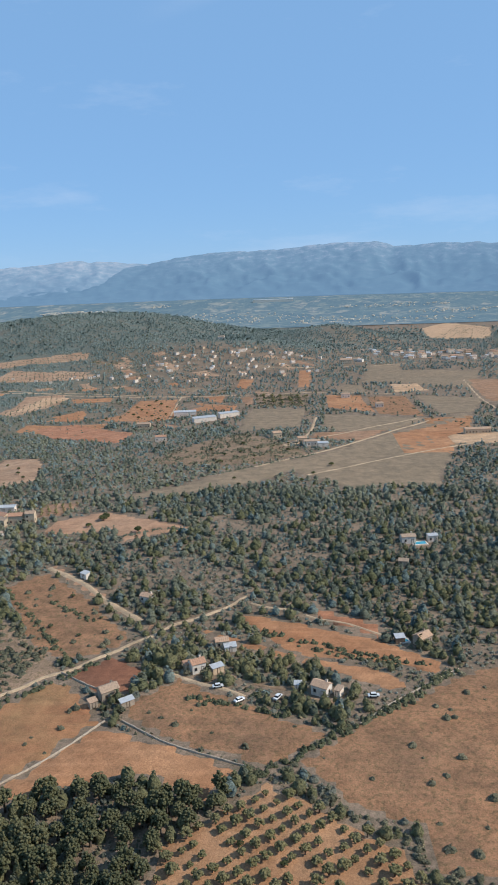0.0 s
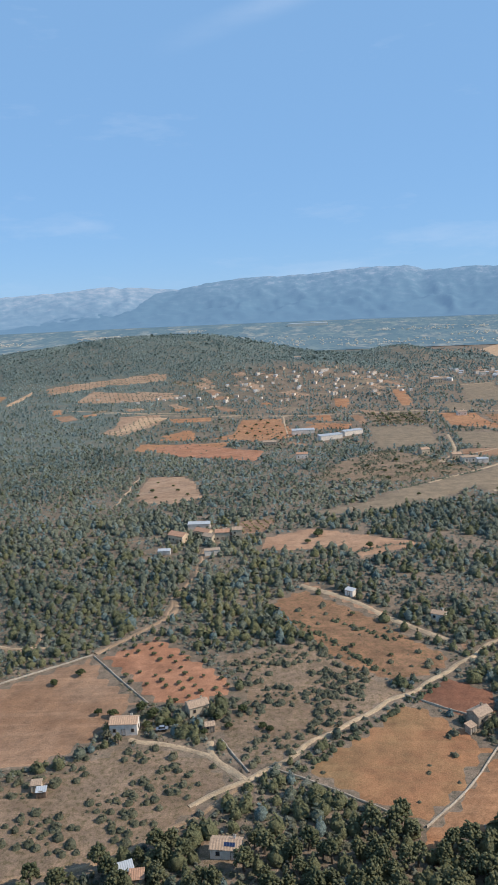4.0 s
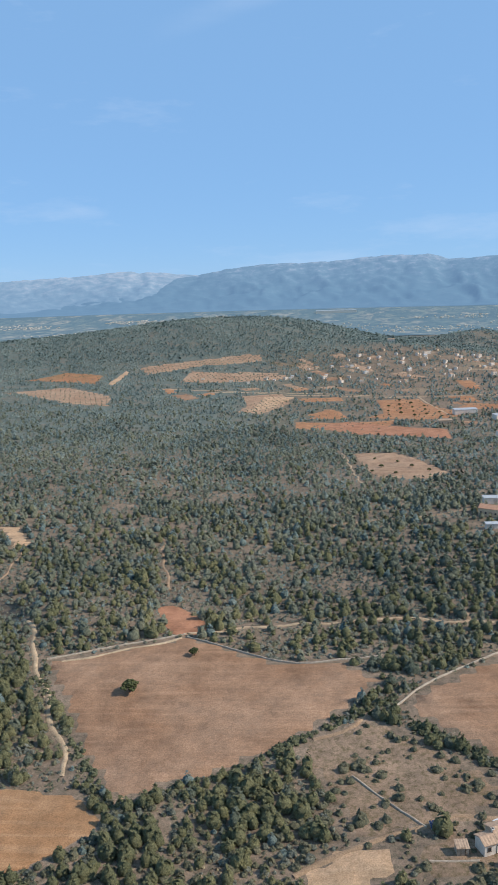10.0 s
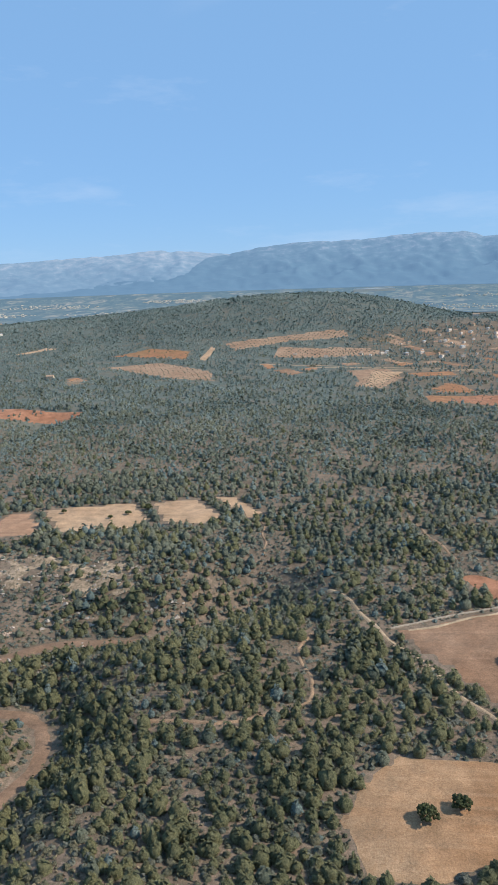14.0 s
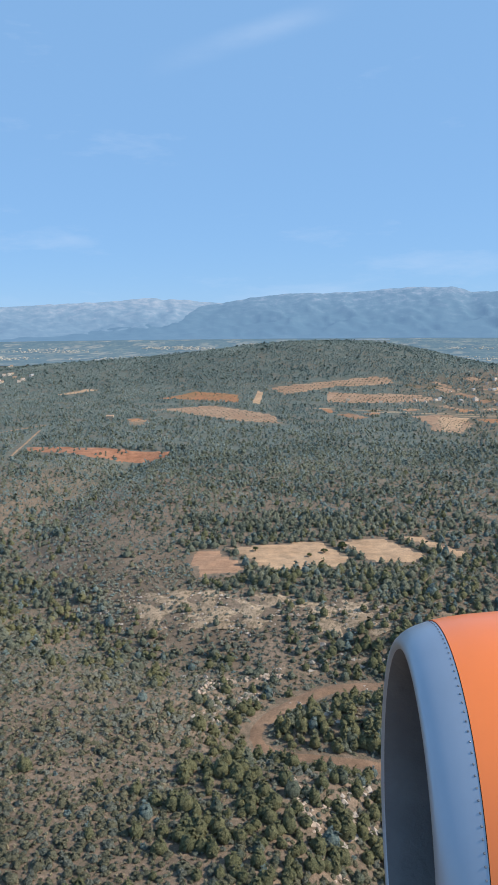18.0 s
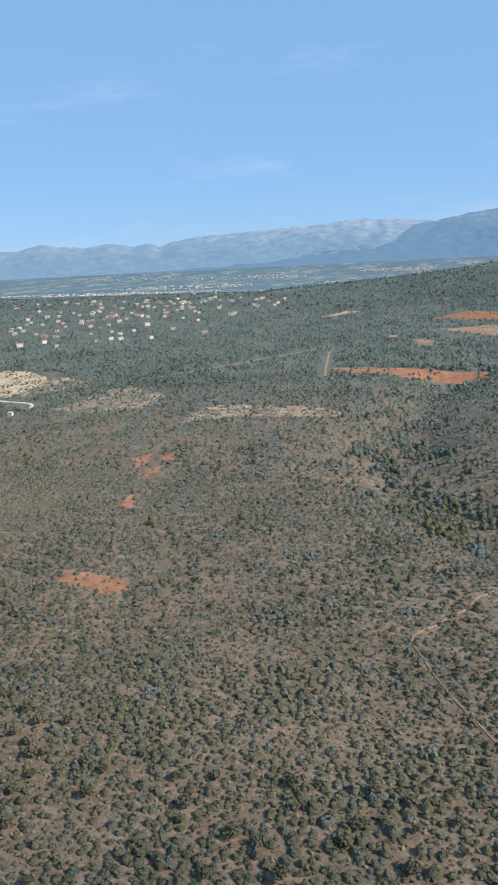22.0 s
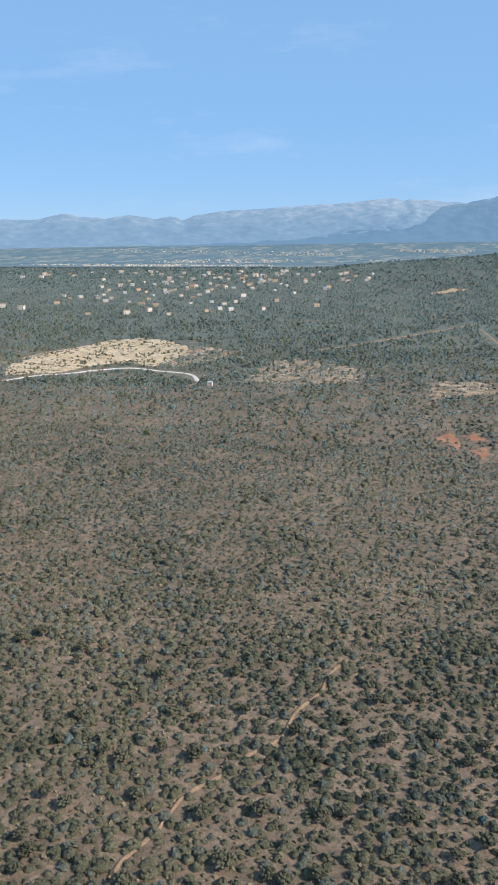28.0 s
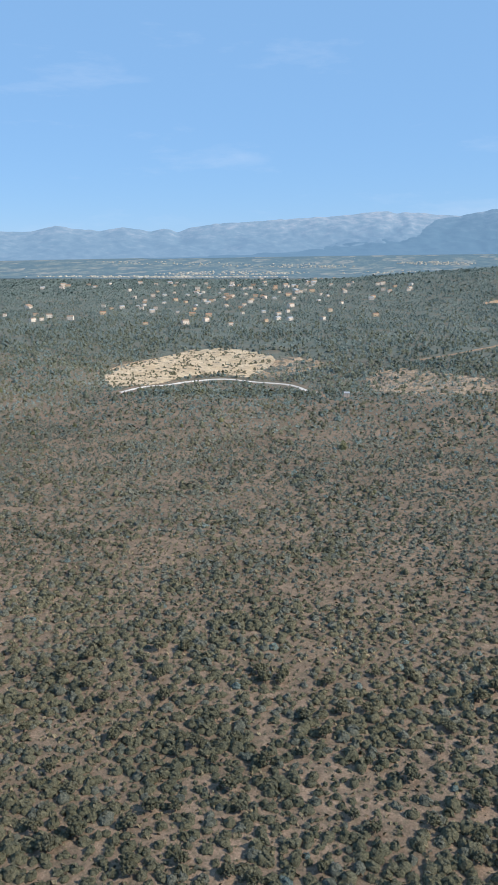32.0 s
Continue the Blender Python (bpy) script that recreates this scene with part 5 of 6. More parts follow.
solar_array(*on_ground(192.2, 152.4, 0.7), 12, 25, 5, 2, "dark blue solar panels on a ground frame")
solar_array(*on_roof(221.6, 138.7, 18, 0.3, -1.15, 3.30), 18, 22, 4, 2, "dark blue solar panels on a tiled roof")
solar_array(*on_roof(304.5, 147.0, -3, 0.9, -1.05, 3.15), -3, 24, 4, 1, "dark solar panels on a bungalow roof")
car(204.7, 152.1, 30, "car_white", "white car parked on a villa's drive")
car(402.9, 204.8, 15, "car_white", "white car parked on a gravel drive")
car(421.6, 198.8, 60, "car_white", "white van parked in a dry yard")
car(410.2, 197.2, 40, "car_white", "white car at a field's edge")
car(450.0, 199.4, 5, "car_white", "white camper van beside a house")
car(280.3, 194.6, 10, "car_grey", "grey car under farmyard trees")


def pool(x, y, w, d, turn):
    ob = new("swimming_pool")
    ob.matrix_world = pose(x, y, float(height(x, y)) + 0.3, 0, 0, turn)
    bm = bmesh.new()
    for a in ((-w / 2 - 0.5, w / 2 + 0.5, -d / 2 - 0.5, -d / 2), (-w / 2 - 0.5, w / 2 + 0.5, d / 2, d / 2 + 0.5), (-w / 2 - 0.5, -w / 2, -d / 2, d / 2), (w / 2, w / 2 + 0.5, -d / 2, d / 2)):
        box(bm, *a, -0.8, 0.12)
    part("coping", bm, "plaster_white", ob)
    part("water", boxed(-w / 2, w / 2, -d / 2, d / 2, -0.8, 0.02), "pool_water", ob, "turquoise still water")
    KEEP_CLEAR.append(((x, y), max(w, d)))
    return tagged(ob, "turquoise swimming pool with white coping beside a villa", "swimming pool")


pool(482.4, 325.0, 6.0, 3.6, 10)
pool(463.3, 234.1, 3.0, 2.0, 10)

# ---- single trees ----
def trunk_mesh(h, r, limbs):
    """A tapered, slightly bent trunk that parts into limbs."""
    bm = bmesh.new()

    def limb(a, b, r0, r1, sides=5):
        d = (b - a).normalized()
        s = d.orthogonal().normalized()
        u = d.cross(s)
        rings = []
        for k in range(3):
            t = k / 2
            c = a.lerp(b, t) + s * 0.05 * math.sin(3 * t)
            q = r0 + (r1 - r0) * t
            rings.append([bm.verts.new(c + (s * math.cos(6.2832 * j / sides) + u * math.sin(6.2832 * j / sides)) * q) for j in range(sides)])
        for p, q in zip(rings, rings[1:]):
            for j in range(sides):
                bm.faces.new((p[j], p[(j + 1) % sides], q[(j + 1) % sides], q[j]))

    fork = Vector((0.03, 0.02, h * 0.55))
    limb(Vector((0, 0, -0.4)), fork, r * 1.25, r * 0.8)
    for k in range(limbs):
        a = 6.2832 * k / limbs + random.uniform(-0.4, 0.4)
        limb(fork, fork + Vector((math.cos(a) * h * 0.32, math.sin(a) * h * 0.32, h * random.uniform(0.3, 0.5))), r * 0.6, r * 0.2, 4)
    return bm


def tree_kind(name, kit, leaf, label, category, trunk_h):
    ob = new(name)
    part("trunk", trunk_mesh(trunk_h, 0.11, 3), "bark", ob)
    v, f = kit
    crown = raw_mesh("crown", v, f, leaf)
    crown.data.polygons.foreach_set("use_smooth", np.full(len(f), True))
    crown.parent = ob
    return tagged(ob, label, category)


def kinds_of(count, name, leaf, label, n, r, squash, lift, size, trunk_h):
    return [tree_kind(name, clump_crown(n, r, squash, lift, size, 0.35), leaf, label, "tree", trunk_h) for _ in range(count)]


LONE = kinds_of(2, "carob_tree", "carob_leaf", "broad dark green carob tree alone in a field", 140, 0.95, 0.65, 0.85, 0.20, 0.8)
OLIVE = kinds_of(3, "olive_tree", "olive_leaf", "small grey-green olive tree in an orange grove", 60, 0.75, 0.55, 0.85, 0.24, 0.7)
PINE = kinds_of(4, "pine_tree", "pine_leaf", "green Aleppo pine with a clumpy domed crown", 112, 0.78, 1.05, 1.2, 0.19, 1.1)
ALMOND = kinds_of(2, "almond_tree", "pine_leaf", "green almond tree on red bare earth", 60, 0.8, 0.5, 0.75, 0.25, 0.6)
WILD = kinds_of(3, "wild_olive", "bush_leaf", "round grey-green wild olive on stony heath", 80, 0.9, 0.8, 0.8, 0.23, 0.5)
PLACED = set()


def grow(kinds, x, y, s, group="", turn=None):
    k = random.choice(kinds)
    m = pose(x, y, float(height(x, y)) + 0.1, 0, 0, random.uniform(0, 360)) @ Matrix.Diagonal((s, s * random.uniform(0.88, 1.12), s * random.uniform(0.85, 1.15), 1))
    if k.name in PLACED:
        ob = copy_thing(k, m @ Matrix.Diagonal((1 / k.scale[0], 1 / k.scale[1], 1 / k.scale[2], 1)))
    else:
        PLACED.add(k.name)
        ob = k
        ob.matrix_basis = m
    if group:
        tagged(ob, group=group)
    return ob


def grove(kinds, corners, dx, dy, turn, size, group, gap=0.1, stray=0.4):
    """Trees in rows inside an outline."""
    poly = np.array(corners, float)
    c = poly.mean(0)
    a = radians(turn)
    n = int(max(np.ptp(poly[:, 0]), np.ptp(poly[:, 1])) / min(dx, dy)) + 2
    for i in range(-n, n + 1):
        for j in range(-n, n + 1):
            u, v = i * dx + random.uniform(-stray, stray), j * dy + random.uniform(-stray, stray)
            x, y = c[0] + u * math.cos(a) - v * math.sin(a), c[1] + u * math.sin(a) + v * math.cos(a)
            if inside(np.array([[x, y]]), poly)[0] and random.random() > gap:
                grow(kinds, x, y, size * random.uniform(0.7, 1.25), group)


for x, y, s in ((110.4, 210.1, 3.0), (126.6, 232.5, 1.6), (84.9, 148.8, 2.2), (77.2, 145.1, 2.6), (237.9, 223.5, 1.3), (245.4, 228.7, 1.6), (325.9, 365.2, 2.2),
                (320.3, 351.9, 1.6), (349.3, 337.1, 1.9), (325.1, 361.8, 2.2), (448.0, 478.2, 1.8), (435.8, 456.3, 1.4), (238.4, 222.6, 1.0), (415.1, 140.0, 0.9),
                (425.2, 134.6, 1.0), (159.0, 591.3, 1.5), (263.7, 202.2, 1.8), (258.9, 203.6, 1.3), (272.0, 204.9, 1.9), (276.4, 200.8, 1.9), (281.9, 196.8, 1.7), (275.6, 196.4, 1.4), (286.5, 193.9, 1.4), (299.3, 195.9, 1.2), (292.7, 192.6, 1.2), (302.5, 204.1, 1.5), (295.4, 200.3, 1.2), (309.0, 195.8, 1.3), (311.2, 193.8, 1.3), (-31.2, 355.2, 2.2), (-72.6, 349.6, 1.4), (-47.1, 343.0, 1.4), (-40.0, 349.0, 1.6)):
    grow(LONE, x, y, s)
for x, y, s in ((212, 492, 1.6), (224, 505, 1.3), (231, 486, 1.5), (240, 472, 1.4), (210, 520, 1.2), (219, 470, 1.3), (205, 479, 1.2)):
    grow(LONE, x, y, s, "trees on the sandy clearing")
grove(OLIVE, [(396.3, 138.6), (419.7, 160.2), (432.2, 152.9), (451.0, 140.2), (455.0, 130.9), (456.8, 122.2), (396.0, 120.1)], 3.7, 4.0, 38, 1.65, "olive trees in rows in the grove", 0.06)
grove(ALMOND, [(249.0, 240.9), (267.0, 254.3), (278.8, 243.4), (299.6, 216.0), (284.9, 208.3), (272.9, 211.0)], 4.4, 4.8, 30, 0.95, "almond trees on red earth", 0.3)
grove(OLIVE, [(282.0, 397.1), (303.8, 401.7), (297.6, 377.4), (281.3, 376.4)], 4.0, 4.2, 20, 1.1, "olive trees in a small grove", 0.05)
grove(OLIVE, [(378.0, 815.1), (432.6, 795.5), (432.9, 734.1), (383.2, 748.9)], 9.0, 13.0, 5, 2.3, "olive trees in a grove on the plain", 0.1)
grove(LONE, [(374.6, 439.1), (423.1, 472.4), (437.5, 448.9), (410.9, 408.2), (370.8, 390.8)], 13.0, 17.0, 15, 1.4, "trees scattered over the harvested field", 0.35)
grove(LONE, [(342.0, 535.1), (385.3, 581.9), (430.7, 542.4), (407.4, 489.9), (354.5, 479.3)], 14.0, 20.0, 35, 1.4, "trees scattered over the rough field", 0.3)
grove(LONE, [(221.2, 729.3), (238.8, 753.5), (241.8, 837.5), (285.7, 829.3), (298.0, 699.7)], 14.0, 24.0, 25, 1.6, "trees scattered over orange earth", 0.25)
grove(ALMOND, [(336.5, 272.9), (363.2, 248.6), (349.3, 224.8), (332.2, 245.3)], 9.0, 11.0, 20, 1.1, "green bushes in the brown field", 0.5)
# garden trees round the nearest houses
yard = random.Random(5)
for ob in [o for o in scene.objects if o.parent is None and o.name.split(".")[0] in ("house", "shed", "hut", "outbuilding", "garage") and 130 < o.location.y < 300 and o.location.x > 150]:
    for _ in range(4):
        a, d = yard.uniform(0, 6.283), yard.uniform(3.6, 6.5)
        q = np.array([[ob.location.x + d * math.cos(a), ob.location.y + d * math.sin(a)]])
        if not open_ground(q, 1.0)[0]:
            grow(yard.choice((PINE, WILD, WILD)), q[0, 0], q[0, 1], yard.uniform(0.9, 1.7), "garden trees round the houses")
# pines of the nearest wood edges, one by one
near = []
for x0, x1, y0, y1, step in ((335, 420, 120, 158, 3.3), (255, 335, 118, 150, 4.2), (150, 255, 118, 156, 4.6), (20, 110, 116, 156, 5.2)):
    for px, py in scatter(x0, x1, y0, y1, step):
        q = np.array([[px, py]])
        if not open_ground(q, 1.6)[0] and random.random() < 0.75:
            near.append((px, py))
for px, py in near[:280]:
    grow(PINE, px, py, random.uniform(1.8, 3.0), "pines at the near edge of the wood")
    KEEP_CLEAR.append(((px, py), 1.3))
wild = [q for q in scatter(-520, -75, 66, 140, 8.5) if random.random() < 0.8]
wild = [q for q in wild if not open_ground(np.array([q]), 1.0)[0] and in_sight(np.array([q]))[0]]
for px, py in wild[:260]:
    grow(WILD, px, py, random.uniform(1.0, 1.8), "wild olives on the near heath")
    KEEP_CLEAR.append(((px, py), 1.2))
# a thick clump of wild olives beside the red clearing
clump = [(-296.1, 93.7), (-303.1, 103.4), (-306.0, 117.9), (-309.6, 126.6), (-299.0, 127.9), (-288.2, 128.0), (-278.2, 122.0), (-274.7, 114.4), (-279.7, 113.6), (-281.5, 110.0), (-286.5, 108.2), (-289.3, 103.8), (-291.8, 97.5), (-293.3, 90.6)]
grove(WILD, clump, 3.1, 3.3, 20, 1.9, "wild olives in a thick clump", 0.12, 1.3)
# trees on the red clearing
for px, py in ((-278.4, 108.3), (-273.6, 110.4), (-273.0, 115.1), (-269.4, 118.3), (-272.5, 123.1), (-285.5, 103.1), (-280.9, 102.7), (-274.2, 105.4), (-284.3, 98.9)):
    grow(WILD, px, py, random.uniform(0.9, 1.3), "wild olives on the near heath")
def bank(p):
    """The thickly grown slope above the bend of the dry river."""
    return swell(p[:, 0], p[:, 1], -112, 170, 48, 85, 4)


def heath(p):
    """1 on the open garrigue plateau, 0 in the woods, soft between."""
    x, y = p[:, 0], p[:, 1]
    edge = -75 - 0.25 * np.maximum(0, y - 260) + 14 * waves(p, 90, 3)
    return (1 - 0.9 * np.exp(-(away(x, y, GLEN[3:]) / 27) ** 4)) * ease((edge - x) / 10) * ease((540 + 60 * waves(p, 130, 5) - y + 0.15 * (x + 600)) / 40)


def wooded(p):
    """How thick the trees stand: full on the hills and in the woods, thin over farmland and the far plain."""
    x, y = p[:, 0], p[:, 1]
    hilly = swell(x, y, 45, 1480, 430, 350, 4) + swell(x, y, 485, 1450, 130, 150, 3)
    farm = ease((x - 215) / 40) * ease((y - 500 - 0.25 * np.maximum(0, 300 - x)) / 30)
    strip = ease((x + 280) / 40) * ease((y - 690) / 25) * ease((1190 - y) / 30) * ease((x - 40 + 0.0 * y + 180 * ease((y - 900) / 40)) / 30)
    open_land = np.maximum(farm, strip) * (1 - np.clip(hilly, 0, 1))
    beyond = ease((y - 1750) / 60) * (1 - np.clip(hilly, 0, 1))
    return np.clip(1 - 0.34 * open_land - 0.75 * beyond - 0.5 * swell(x, y, -850, 1250, 380, 370, 4), 0.06, 1)


stands = []
# woods
for y0, y1, step, kit, leaf, size in ((95, 225, 3.3, PINE_NEAR, "pine_leaf", 1.62), (225, 420, 3.8, PINE_MID, "wood_leaf", 1.75), (420, 700, 4.1, PINE_FAR, "wood_leaf", 1.95),
                                      (700, 1150, 4.8, PINE_FAR, "wood_leaf", 1.95), (1150, 1540, 5.0, PINE_HILL, "wood_leaf", 2.45), (1540, 1900, 7.0, PINE_HILL, "wood_leaf", 3.3)):
    p = scatter(-1900, 1500, y0, y1, step)
    p = p[in_sight(p)]
    w = waves(p, 60, 11)
    p = p[rng.random(len(p)) < np.clip(np.where(p[:, 1] < 340, 0.96, 0.84) + 0.50 * w + 0.34 * waves(p, 24, 13) + 0.25 * waves(p, 170, 14), 0.12, 1) * (1 - heath(p)) * wooded(p)]
    p = p[~((p[:, 1] > 1590) & (p[:, 0] > -300) & (p[:, 0] < 250))]      # behind the crest
    p = p[~open_ground(p, 1.3)]
    s = rng.uniform(0.7, 1.4, len(p)) * size * (1 + 0.15 * waves(p, 40, 12))
    dice = rng.random(len(p))
    # trees farther off take the leaves with haze in their colour
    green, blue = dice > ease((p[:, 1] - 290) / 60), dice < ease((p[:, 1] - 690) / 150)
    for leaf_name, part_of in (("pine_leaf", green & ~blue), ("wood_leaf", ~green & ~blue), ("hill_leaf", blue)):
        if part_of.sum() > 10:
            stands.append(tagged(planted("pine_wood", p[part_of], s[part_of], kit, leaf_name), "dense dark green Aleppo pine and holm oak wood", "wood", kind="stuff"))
# undergrowth between the trees and heath bushes
for y0, y1, step, kit, size in ((70, 165, 1.75, BUSH_NEAR, 1.02), (165, 330, 2.0, BUSH_MID, 1.1), (330, 640, 2.6, BUSH_FAR, 1.35)):
    p = scatter(-1000, 620, y0, y1, step)
    p = p[in_sight(p)]
    h = heath(p)
    p = p[rng.random(len(p)) < np.where(h > 0.5, np.clip(0.88 + 0.28 * waves(p, 22, 21) + 0.22 * waves(p, 90, 23) + 0.5 * bank(p), 0.58, 1), np.where(p[:, 1] < 165, 0.78, np.where(p[:, 1] < 330, 0.80, 0.60)))]
    p = p[~open_ground(p, 0.5)]
    s = rng.uniform(0.5, 1.45, len(p)) * size * (1 + 0.2 * waves(p, 25, 22))
    dice = rng.random(len(p))
    # bushes turn grey with distance, the farthest take the haze-tinted leaves
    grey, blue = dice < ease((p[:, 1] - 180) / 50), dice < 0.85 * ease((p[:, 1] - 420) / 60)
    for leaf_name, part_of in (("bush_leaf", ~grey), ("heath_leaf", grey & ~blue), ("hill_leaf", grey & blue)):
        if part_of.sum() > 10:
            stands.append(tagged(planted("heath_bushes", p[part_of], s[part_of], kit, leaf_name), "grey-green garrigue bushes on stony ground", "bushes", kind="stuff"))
# the same woods and heath go on below and behind the path
p = scatter(-620, 560, -110, 116, 4.6)
p = p[~in_sight(p) & (away(p[:, 0], p[:, 1], RIVER) > 6)]
p = p[rng.random(len(p)) < 0.8 + 0.3 * waves(p, 60, 11)]
h = heath(p) > 0.5
stands.append(tagged(planted("pine_wood", p[~h], rng.uniform(1.3, 2.6, int((~h).sum())), PINE_FAR, "pine_leaf"), "dense dark green Aleppo pine and holm oak wood", "wood", kind="stuff"))
stands.append(tagged(planted("heath_bushes", p[h], rng.uniform(0.8, 1.9, int(h.sum())), BUSH_MID, "bush_leaf"), "grey-green garrigue bushes on stony ground", "bushes", kind="stuff"))
# tufts of dry grass and dwarf shrubs on the near heath
p = scatter(-760, 520, 72, 200, 1.35)
p = p[in_sight(p)]
p = p[rng.random(len(p)) < np.where(heath(p) > 0.5, 0.7, 0.45)]
p = p[~open_ground(p, 0.2)]
half = rng.random(len(p)) < 0.6
TUFT = [cap_crown(2, 0.5, 0.3, 0.2, 0.7, 0.1) for _ in range(6)]
stands.append(tagged(planted("grass_tufts", p[half], rng.uniform(0.25, 0.6, int(half.sum())), TUFT, "dry_grass"), "straw-coloured tufts of dry grass on stony ground", "grass", kind="stuff"))
stands.append(tagged(planted("dwarf_shrubs", p[~half], rng.uniform(0.3, 0.65, int((~half).sum())), TUFT, "bush_leaf"), "low grey-green dwarf shrubs on stony ground", "shrubs", kind="stuff"))
p = scatter(-900, 330, 200, 340, 1.9)
p = p[in_sight(p)]
p = p[rng.random(len(p)) < 0.6]
p = p[~open_ground(p, 0.2)]
half = rng.random(len(p)) < 0.45
LOW = [cap_crown(2, 0.5, 0.3, 0.2, 0.7, 0.2) for _ in range(6)]
stands.append(tagged(planted("grass_tufts", p[half], rng.uniform(0.3, 0.65, int(half.sum())), LOW, "dry_grass"), "straw-coloured tufts of dry grass on stony ground", "grass", kind="stuff"))
stands.append(tagged(planted("dwarf_shrubs", p[~half], rng.uniform(0.35, 0.75, int((~half).sum())), LOW, "heath_leaf"), "low grey-green dwarf shrubs on stony ground", "shrubs", kind="stuff"))
# taller trees that stand out of the heath
p = scatter(-1000, -60, 72, 640, 4.6)
p = p[in_sight(p)]
p = p[rng.random(len(p)) < np.clip(0.26 + 0.40 * waves(p, 34, 31) + 0.2 * waves(p, 110, 32) + 0.4 * bank(p), 0.02, 0.85) * heath(p)]
p = p[~open_ground(p, 1.5)]
stands.append(tagged(planted("heath_trees", p, rng.uniform(1.0, 1.75, len(p)), BUSH_NEAR, "bush_leaf", 1.25),
                     "dark wild olive and pine trees scattered over heath", "trees", kind="stuff"))
# shrubs in the pastures, trees on the quarry bank and orchards on the hillside
for mat_name, poly in FIELDS:
    if mat_name in ("soil_scrub", "soil_brown", "soil_green", "soil_quarry"):
        lo, hi = poly.min(0), poly.max(0)
        p = scatter(lo[0], hi[0], lo[1], hi[1], {"soil_scrub": 2.5, "soil_quarry": 3.2}.get(mat_name, 8.0))
        p = p[inside(p, poly)]
        p = p[rng.random(len(p)) < np.clip(0.52 + 0.6 * waves(p, 26, 41), 0, 1)]
        for half, line in LINES:
            p = p[~near_line(p, line, half + 0.7)] if len(p) else p
        for (cx, cy), r in KEEP_CLEAR:
            p = p[(p[:, 0] - cx) ** 2 + (p[:, 1] - cy) ** 2 > r * r]
        if len(p) > 3:
            stands.append(tagged(planted("pasture_shrubs", p, rng.uniform(0.45, 1.9, len(p)) * (1.2 if lo[1] > 400 else 1.0), BUSH_NEAR if lo[1] < 300 else BUSH_MID, "bush_leaf"),
                                 "scattered low olive-green shrubs in dry pasture", "shrubs", kind="stuff"))
    elif mat_name in ("soil_orange", "soil_pale", "soil_terrace") and poly[:, 1].min() > 600:
        lo, hi = poly.min(0), poly.max(0)
        step = 7.0 if lo[1] < 900 and mat_name != "soil_terrace" else 6.5
        gx, gy = np.meshgrid(np.arange(lo[0], hi[0], step), np.arange(lo[1], hi[1], step * 1.6))
        p = np.stack([gx + 0.3 * gy - 0.3 * lo[1], gy], -1).reshape(-1, 2) + rng.normal(scale=0.5, size=(gx.size, 2))
        p = p[inside(p, poly)]
        p = p[rng.random(len(p)) < (0.45 if mat_name != "soil_terrace" else 0.95)]
        if len(p) > 3:
            stands.append(tagged(planted("orchard_trees", p, rng.uniform(0.9, 1.6, len(p)) * (1.0 if lo[1] < 900 else 1.25), BUSH_MID, "wood_leaf"),
                                 "rows of small orchard trees on orange earth", "orchard", kind="stuff"))
# hedges
for line in HEDGES:
    c = int(len(line) * 1.1) + 4
    p = line[rng.integers(len(line), size=c)] + rng.normal(scale=0.7, size=(c, 2))
    stands.append(tagged(planted("hedge", p, rng.uniform(0.6, 1.4, len(p)), BUSH_NEAR if line[0][1] < 320 else BUSH_MID, "hedge_leaf" if line[0][1] < 320 else "wood_leaf", 1.1),
                         "dark green hedgerow of wild olive and carob", "hedge", kind="stuff"))


# far towns and sheds on the plain: pale blocks, too small to tell apart
def far_town(name, cx, cy, rx, ry, count, label):
    r = np.random.default_rng(int(abs(cx) + cy))
    a, q = r.uniform(0, 6.283, count), np.sqrt(r.random(count))
    x, y = cx + rx * q * np.cos(a), cy + ry * q * np.sin(a)
    z = height(x, y) + 5.6
    cube = np.array([(i, j, k) for i in (-1, 1) for j in (-1, 1) for k in (0, 1)], float)
    quads = np.array([(0, 1, 3, 2), (4, 6, 7, 5), (0, 4, 5, 1), (2, 3, 7, 6), (1, 5, 7, 3)])
    size = np.stack([r.uniform(1.4, 4.5, count), r.uniform(1.4, 4, count), r.uniform(1.5, 3.2, count)], -1)
    v = cube[None] * size[:, None] + np.stack([x, y, z], -1)[:, None]
    f = quads[None] + (np.arange(count) * 8)[:, None, None]
    tagged(raw_mesh(name, v.reshape(-1, 3), f.reshape(-1, 4), "plaster_far", 4), label, "town", kind="stuff")


plain("plaster_far", (0.54, 0.465, 0.36), 0.9, 0.2, 0.02)
for cx, cy, rx, ry, count in FAR_TOWNS:
    far_town("distant_town", cx, cy, rx, ry, count, "distant pale town on the plain")


# ---- pale limestone: outcrops of the gorge and stones of the rocky slopes ----
def stones(name, p, lo, hi, label, flat=0.6):
    kit = []
    for _ in range(6):
        v = OCT_V * rng.uniform(0.7, 1.3, 3) * (1, 1, flat) + rng.normal(scale=0.16, size=(6, 3))
        kit.append((v, OCT_F))
    tagged(planted(name, p, rng.uniform(lo, hi, len(p)), kit, "limestone", 1.0, False), label, "rocks", kind="stuff")


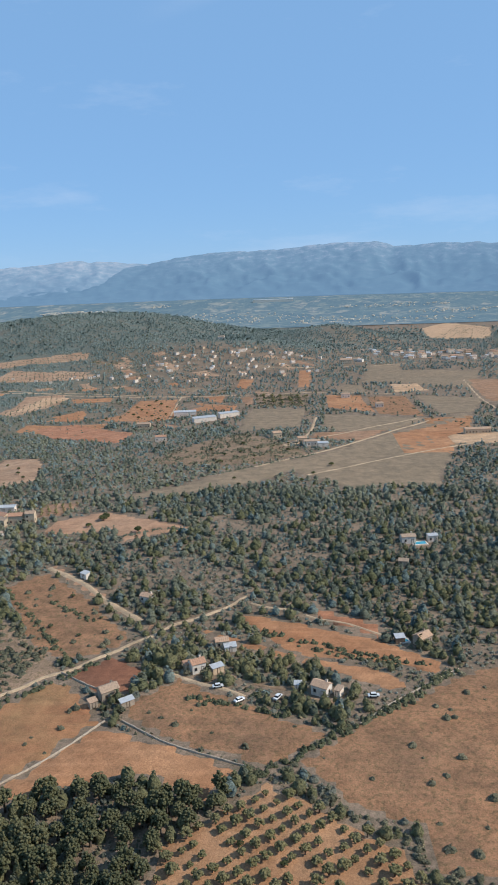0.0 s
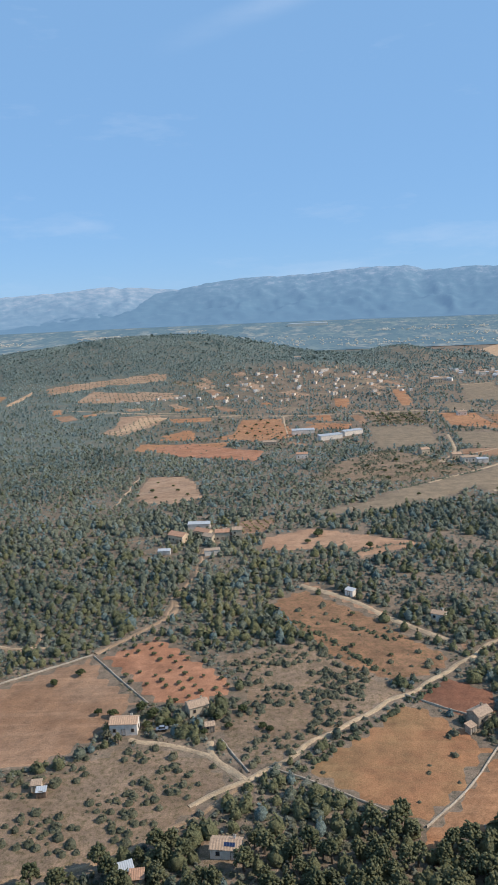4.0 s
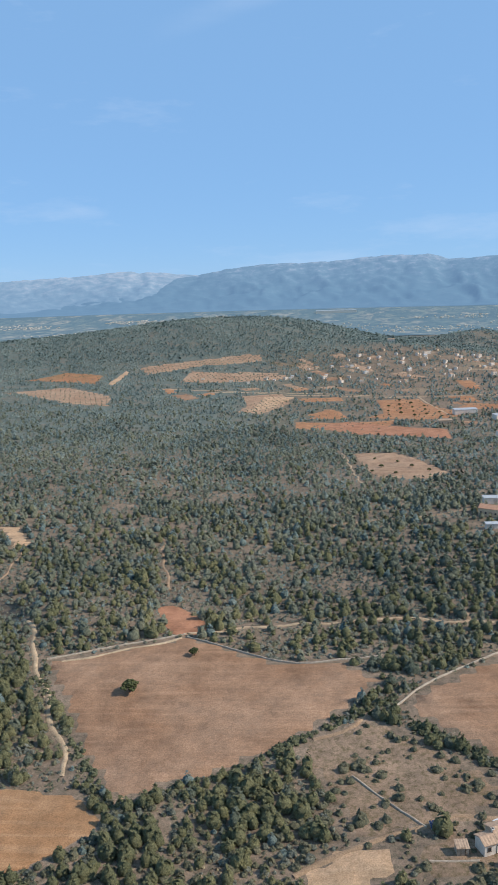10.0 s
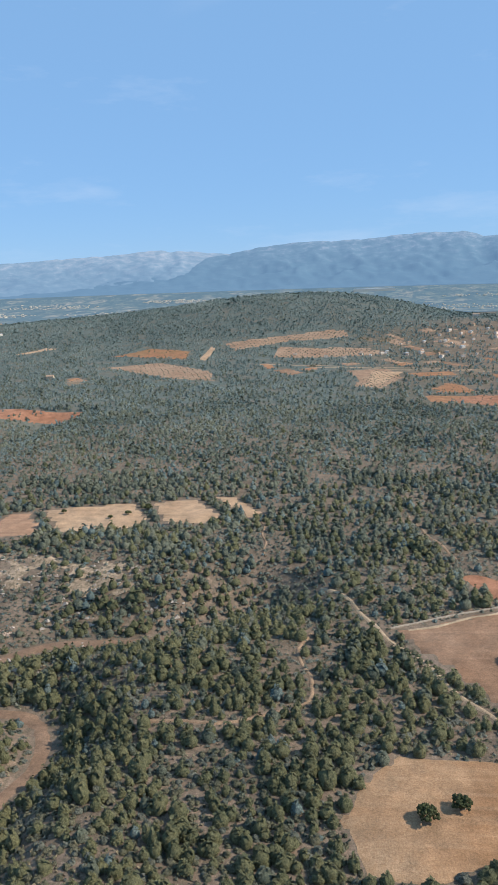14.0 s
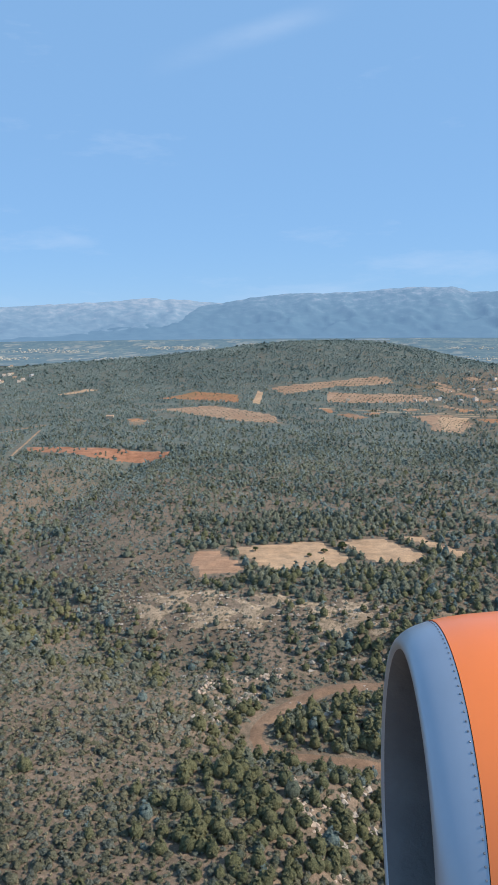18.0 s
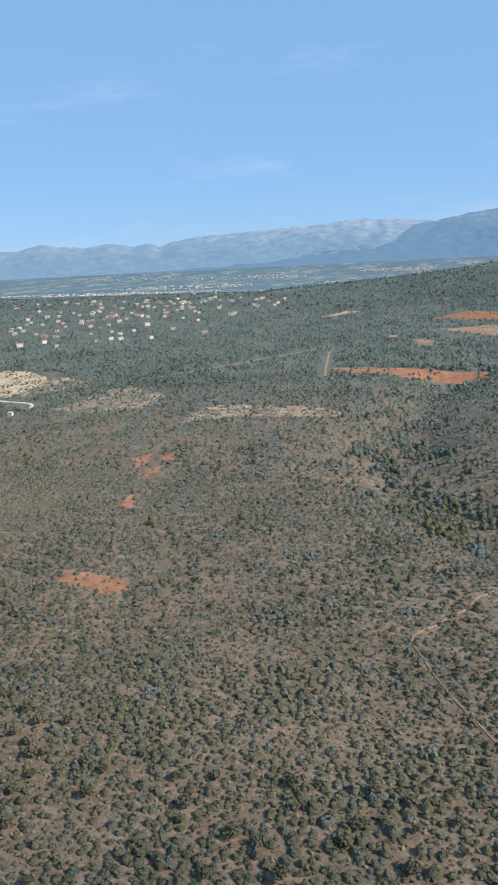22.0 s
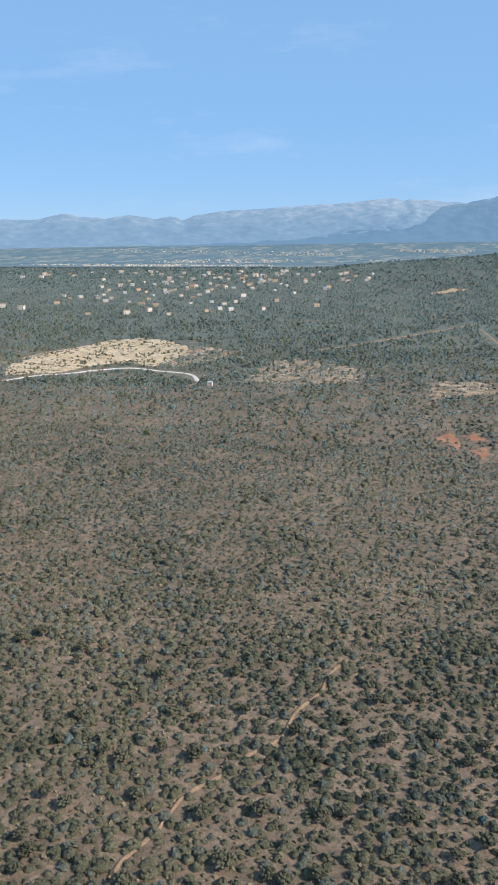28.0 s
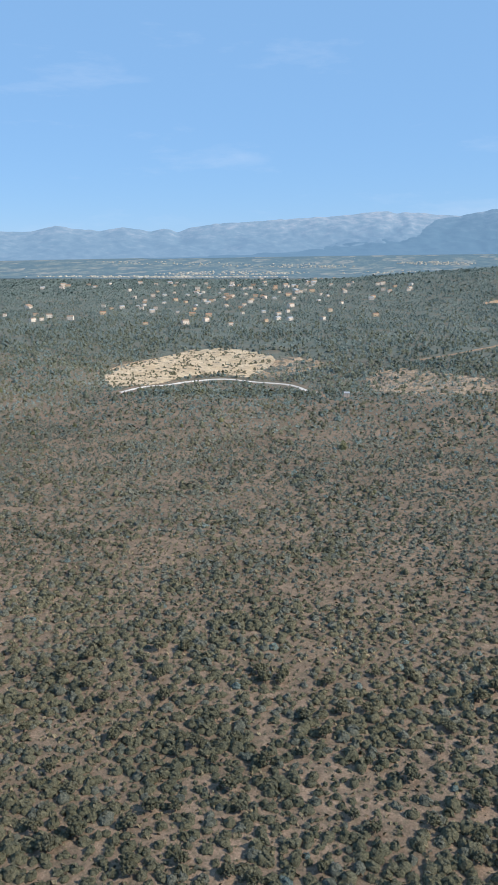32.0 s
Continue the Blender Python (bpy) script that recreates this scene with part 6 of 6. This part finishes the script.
p = scatter(-240, 40, 110, 420, 2.6)
d_river, d_glen = away(p[:, 0], p[:, 1], RIVER), away(p[:, 0], p[:, 1], GLEN)
west = p[:, 0] < np.where(p[:, 1] < 235, -28, 40)
ledge = (np.abs(d_river - 15 - 2.5 * waves(p, 20, 61)) < 2.6) & west & (waves(p, 30, 62) > 0.1) & (p[:, 1] < 275)
ledge |= (np.abs(d_glen - 17 - 4 * waves(p, 25, 63)) < 2.0) & (waves(p, 35, 64) > 0.45)
stones("limestone_outcrop", p[ledge], 0.5, 1.6, "pale limestone ledges on the gorge's side", 0.55)
# broken cliffs over the bends of the dry river
for line in ([(-56, 172), (-50, 160), (-45, 153), (-41, 140)], [(-46, 166), (-40, 165), (-35, 167)], [(-84, 226), (-79, 236), (-70, 243), (-58, 248)], [(-75, 221), (-70, 230), (-62, 238)]):
    rim = np.array([tuple(c) for c in smooth_line(line, 0.35)])
    rim = rim + rng.normal(scale=1.1, size=rim.shape)
    stones("limestone_cliff", rim, 0.35, 1.0, "broken pale limestone cliff above the dry river", 0.8)
rocky = []
for mat_name, poly in FIELDS:
    if mat_name == "soil_rock":
        q = scatter(*poly.min(0)[:1], poly.max(0)[0], poly.min(0)[1], poly.max(0)[1], 2.6)
        q = q[inside(q, poly)]
        rocky.append(q[rng.random(len(q)) < 0.55])
p = np.concatenate(rocky)
stones("scattered_stones", p, 0.3, 1.0, "pale stones strewn over a rocky slope", 0.5)

# ---- the aircraft's engine ----
plain("polished_metal", (0.42, 0.45, 0.50), 0.36, 0.05, 1.5, 0.6, relief=0.0)
plain("orange_paint", (0.90, 0.215, 0.048), 0.32, 0.04, 1.2, relief=0.0)
plain("dark_liner", (0.13, 0.12, 0.115), 0.6, 0.2, 2.0)
plain("blade_metal", (0.25, 0.26, 0.28), 0.35, 0.1, 2.0, 0.7)
plain("rivet_metal", (0.16, 0.17, 0.19), 0.5, 0.1, 2.0, 0.3)


def turned(profile, sides=96):
    """A surface of revolution about x: rows of (along, radius)."""
    bm = bmesh.new()
    rings = [[bm.verts.new((a, r * math.cos(6.283185 * k / sides), r * math.sin(6.283185 * k / sides))) for k in range(sides)] for a, r in profile]
    for p, q in zip(rings, rings[1:]):
        for k in range(sides):
            bm.faces.new((p[k], q[k], q[(k + 1) % sides], p[(k + 1) % sides]))
    return bm


def engine(m):
    """A turbofan nacelle, its inlet towards -x."""
    ob = new("jet_engine")
    ob.matrix_world = m
    lip = [(0.205, 1.222), (0.15, 1.205), (0.09, 1.18), (0.045, 1.15), (0.015, 1.12), (0.003, 1.10), (0.0, 1.085), (0.006, 1.068), (0.02, 1.052)]
    part("inlet_lip", turned(lip), "polished_metal", ob, "bare polished metal inlet lip", True)
    cowl = [(0.208, 1.226), (0.3, 1.247), (0.42, 1.266), (0.6, 1.285), (0.9, 1.305), (1.3, 1.315), (1.8, 1.30), (2.4, 1.25), (3.0, 1.16), (3.5, 1.05), (3.5, 0.98), (3.0, 0.98)]
    part("cowl", turned(cowl), "orange_paint", ob, "glossy orange painted fan cowl", True)
    part("inlet_barrel", turned([(0.02, 1.052), (0.06, 1.025), (0.12, 1.005), (0.22, 0.985), (0.5, 0.97), (0.9, 0.985), (1.2, 0.99)], 64), "dark_liner", ob, "dark inlet lining", True)
    part("fan_disc", turned([(1.25, 0.99), (1.25, 0.0)], 48), "dark_liner", ob)
    part("spinner", turned([(0.85, 0.005), (0.9, 0.08), (1.05, 0.2), (1.2, 0.28)], 32), "dark_liner", ob, "", True)
    for k in range(24):
        bm = boxed(1.08, 1.2, -0.085, 0.085, 0.27, 0.975)
        for v in bm.verts:
            a = 0.9 * (v.co.z - 0.3)
            v.co.x, v.co.y = 1.14 + (v.co.x - 1.14) * math.cos(a) * 0.25 + v.co.y * math.sin(a), v.co.y * math.cos(a)
        b = part("fan_blade", bm, "blade_metal", ob)
        b.matrix_basis = pose(0, 0, 0, 360 * k / 24)
    for k in range(150):
        a = 6.283185 * k / 150
        shared("rivet", "rivet", lambda: boxed(-0.005, 0.005, -0.005, 0.005, -0.003, 0.002, edge=0.002), "rivet_metal", ob,
               pose(0.192, -1.22 * math.sin(a), 1.22 * math.cos(a), math.degrees(a)))
    return tagged(ob, "orange jet engine nacelle with bare metal inlet lip", "jet engine")


engine(pose(-52.24, 13.55, 103.93, 0, 0, 0))
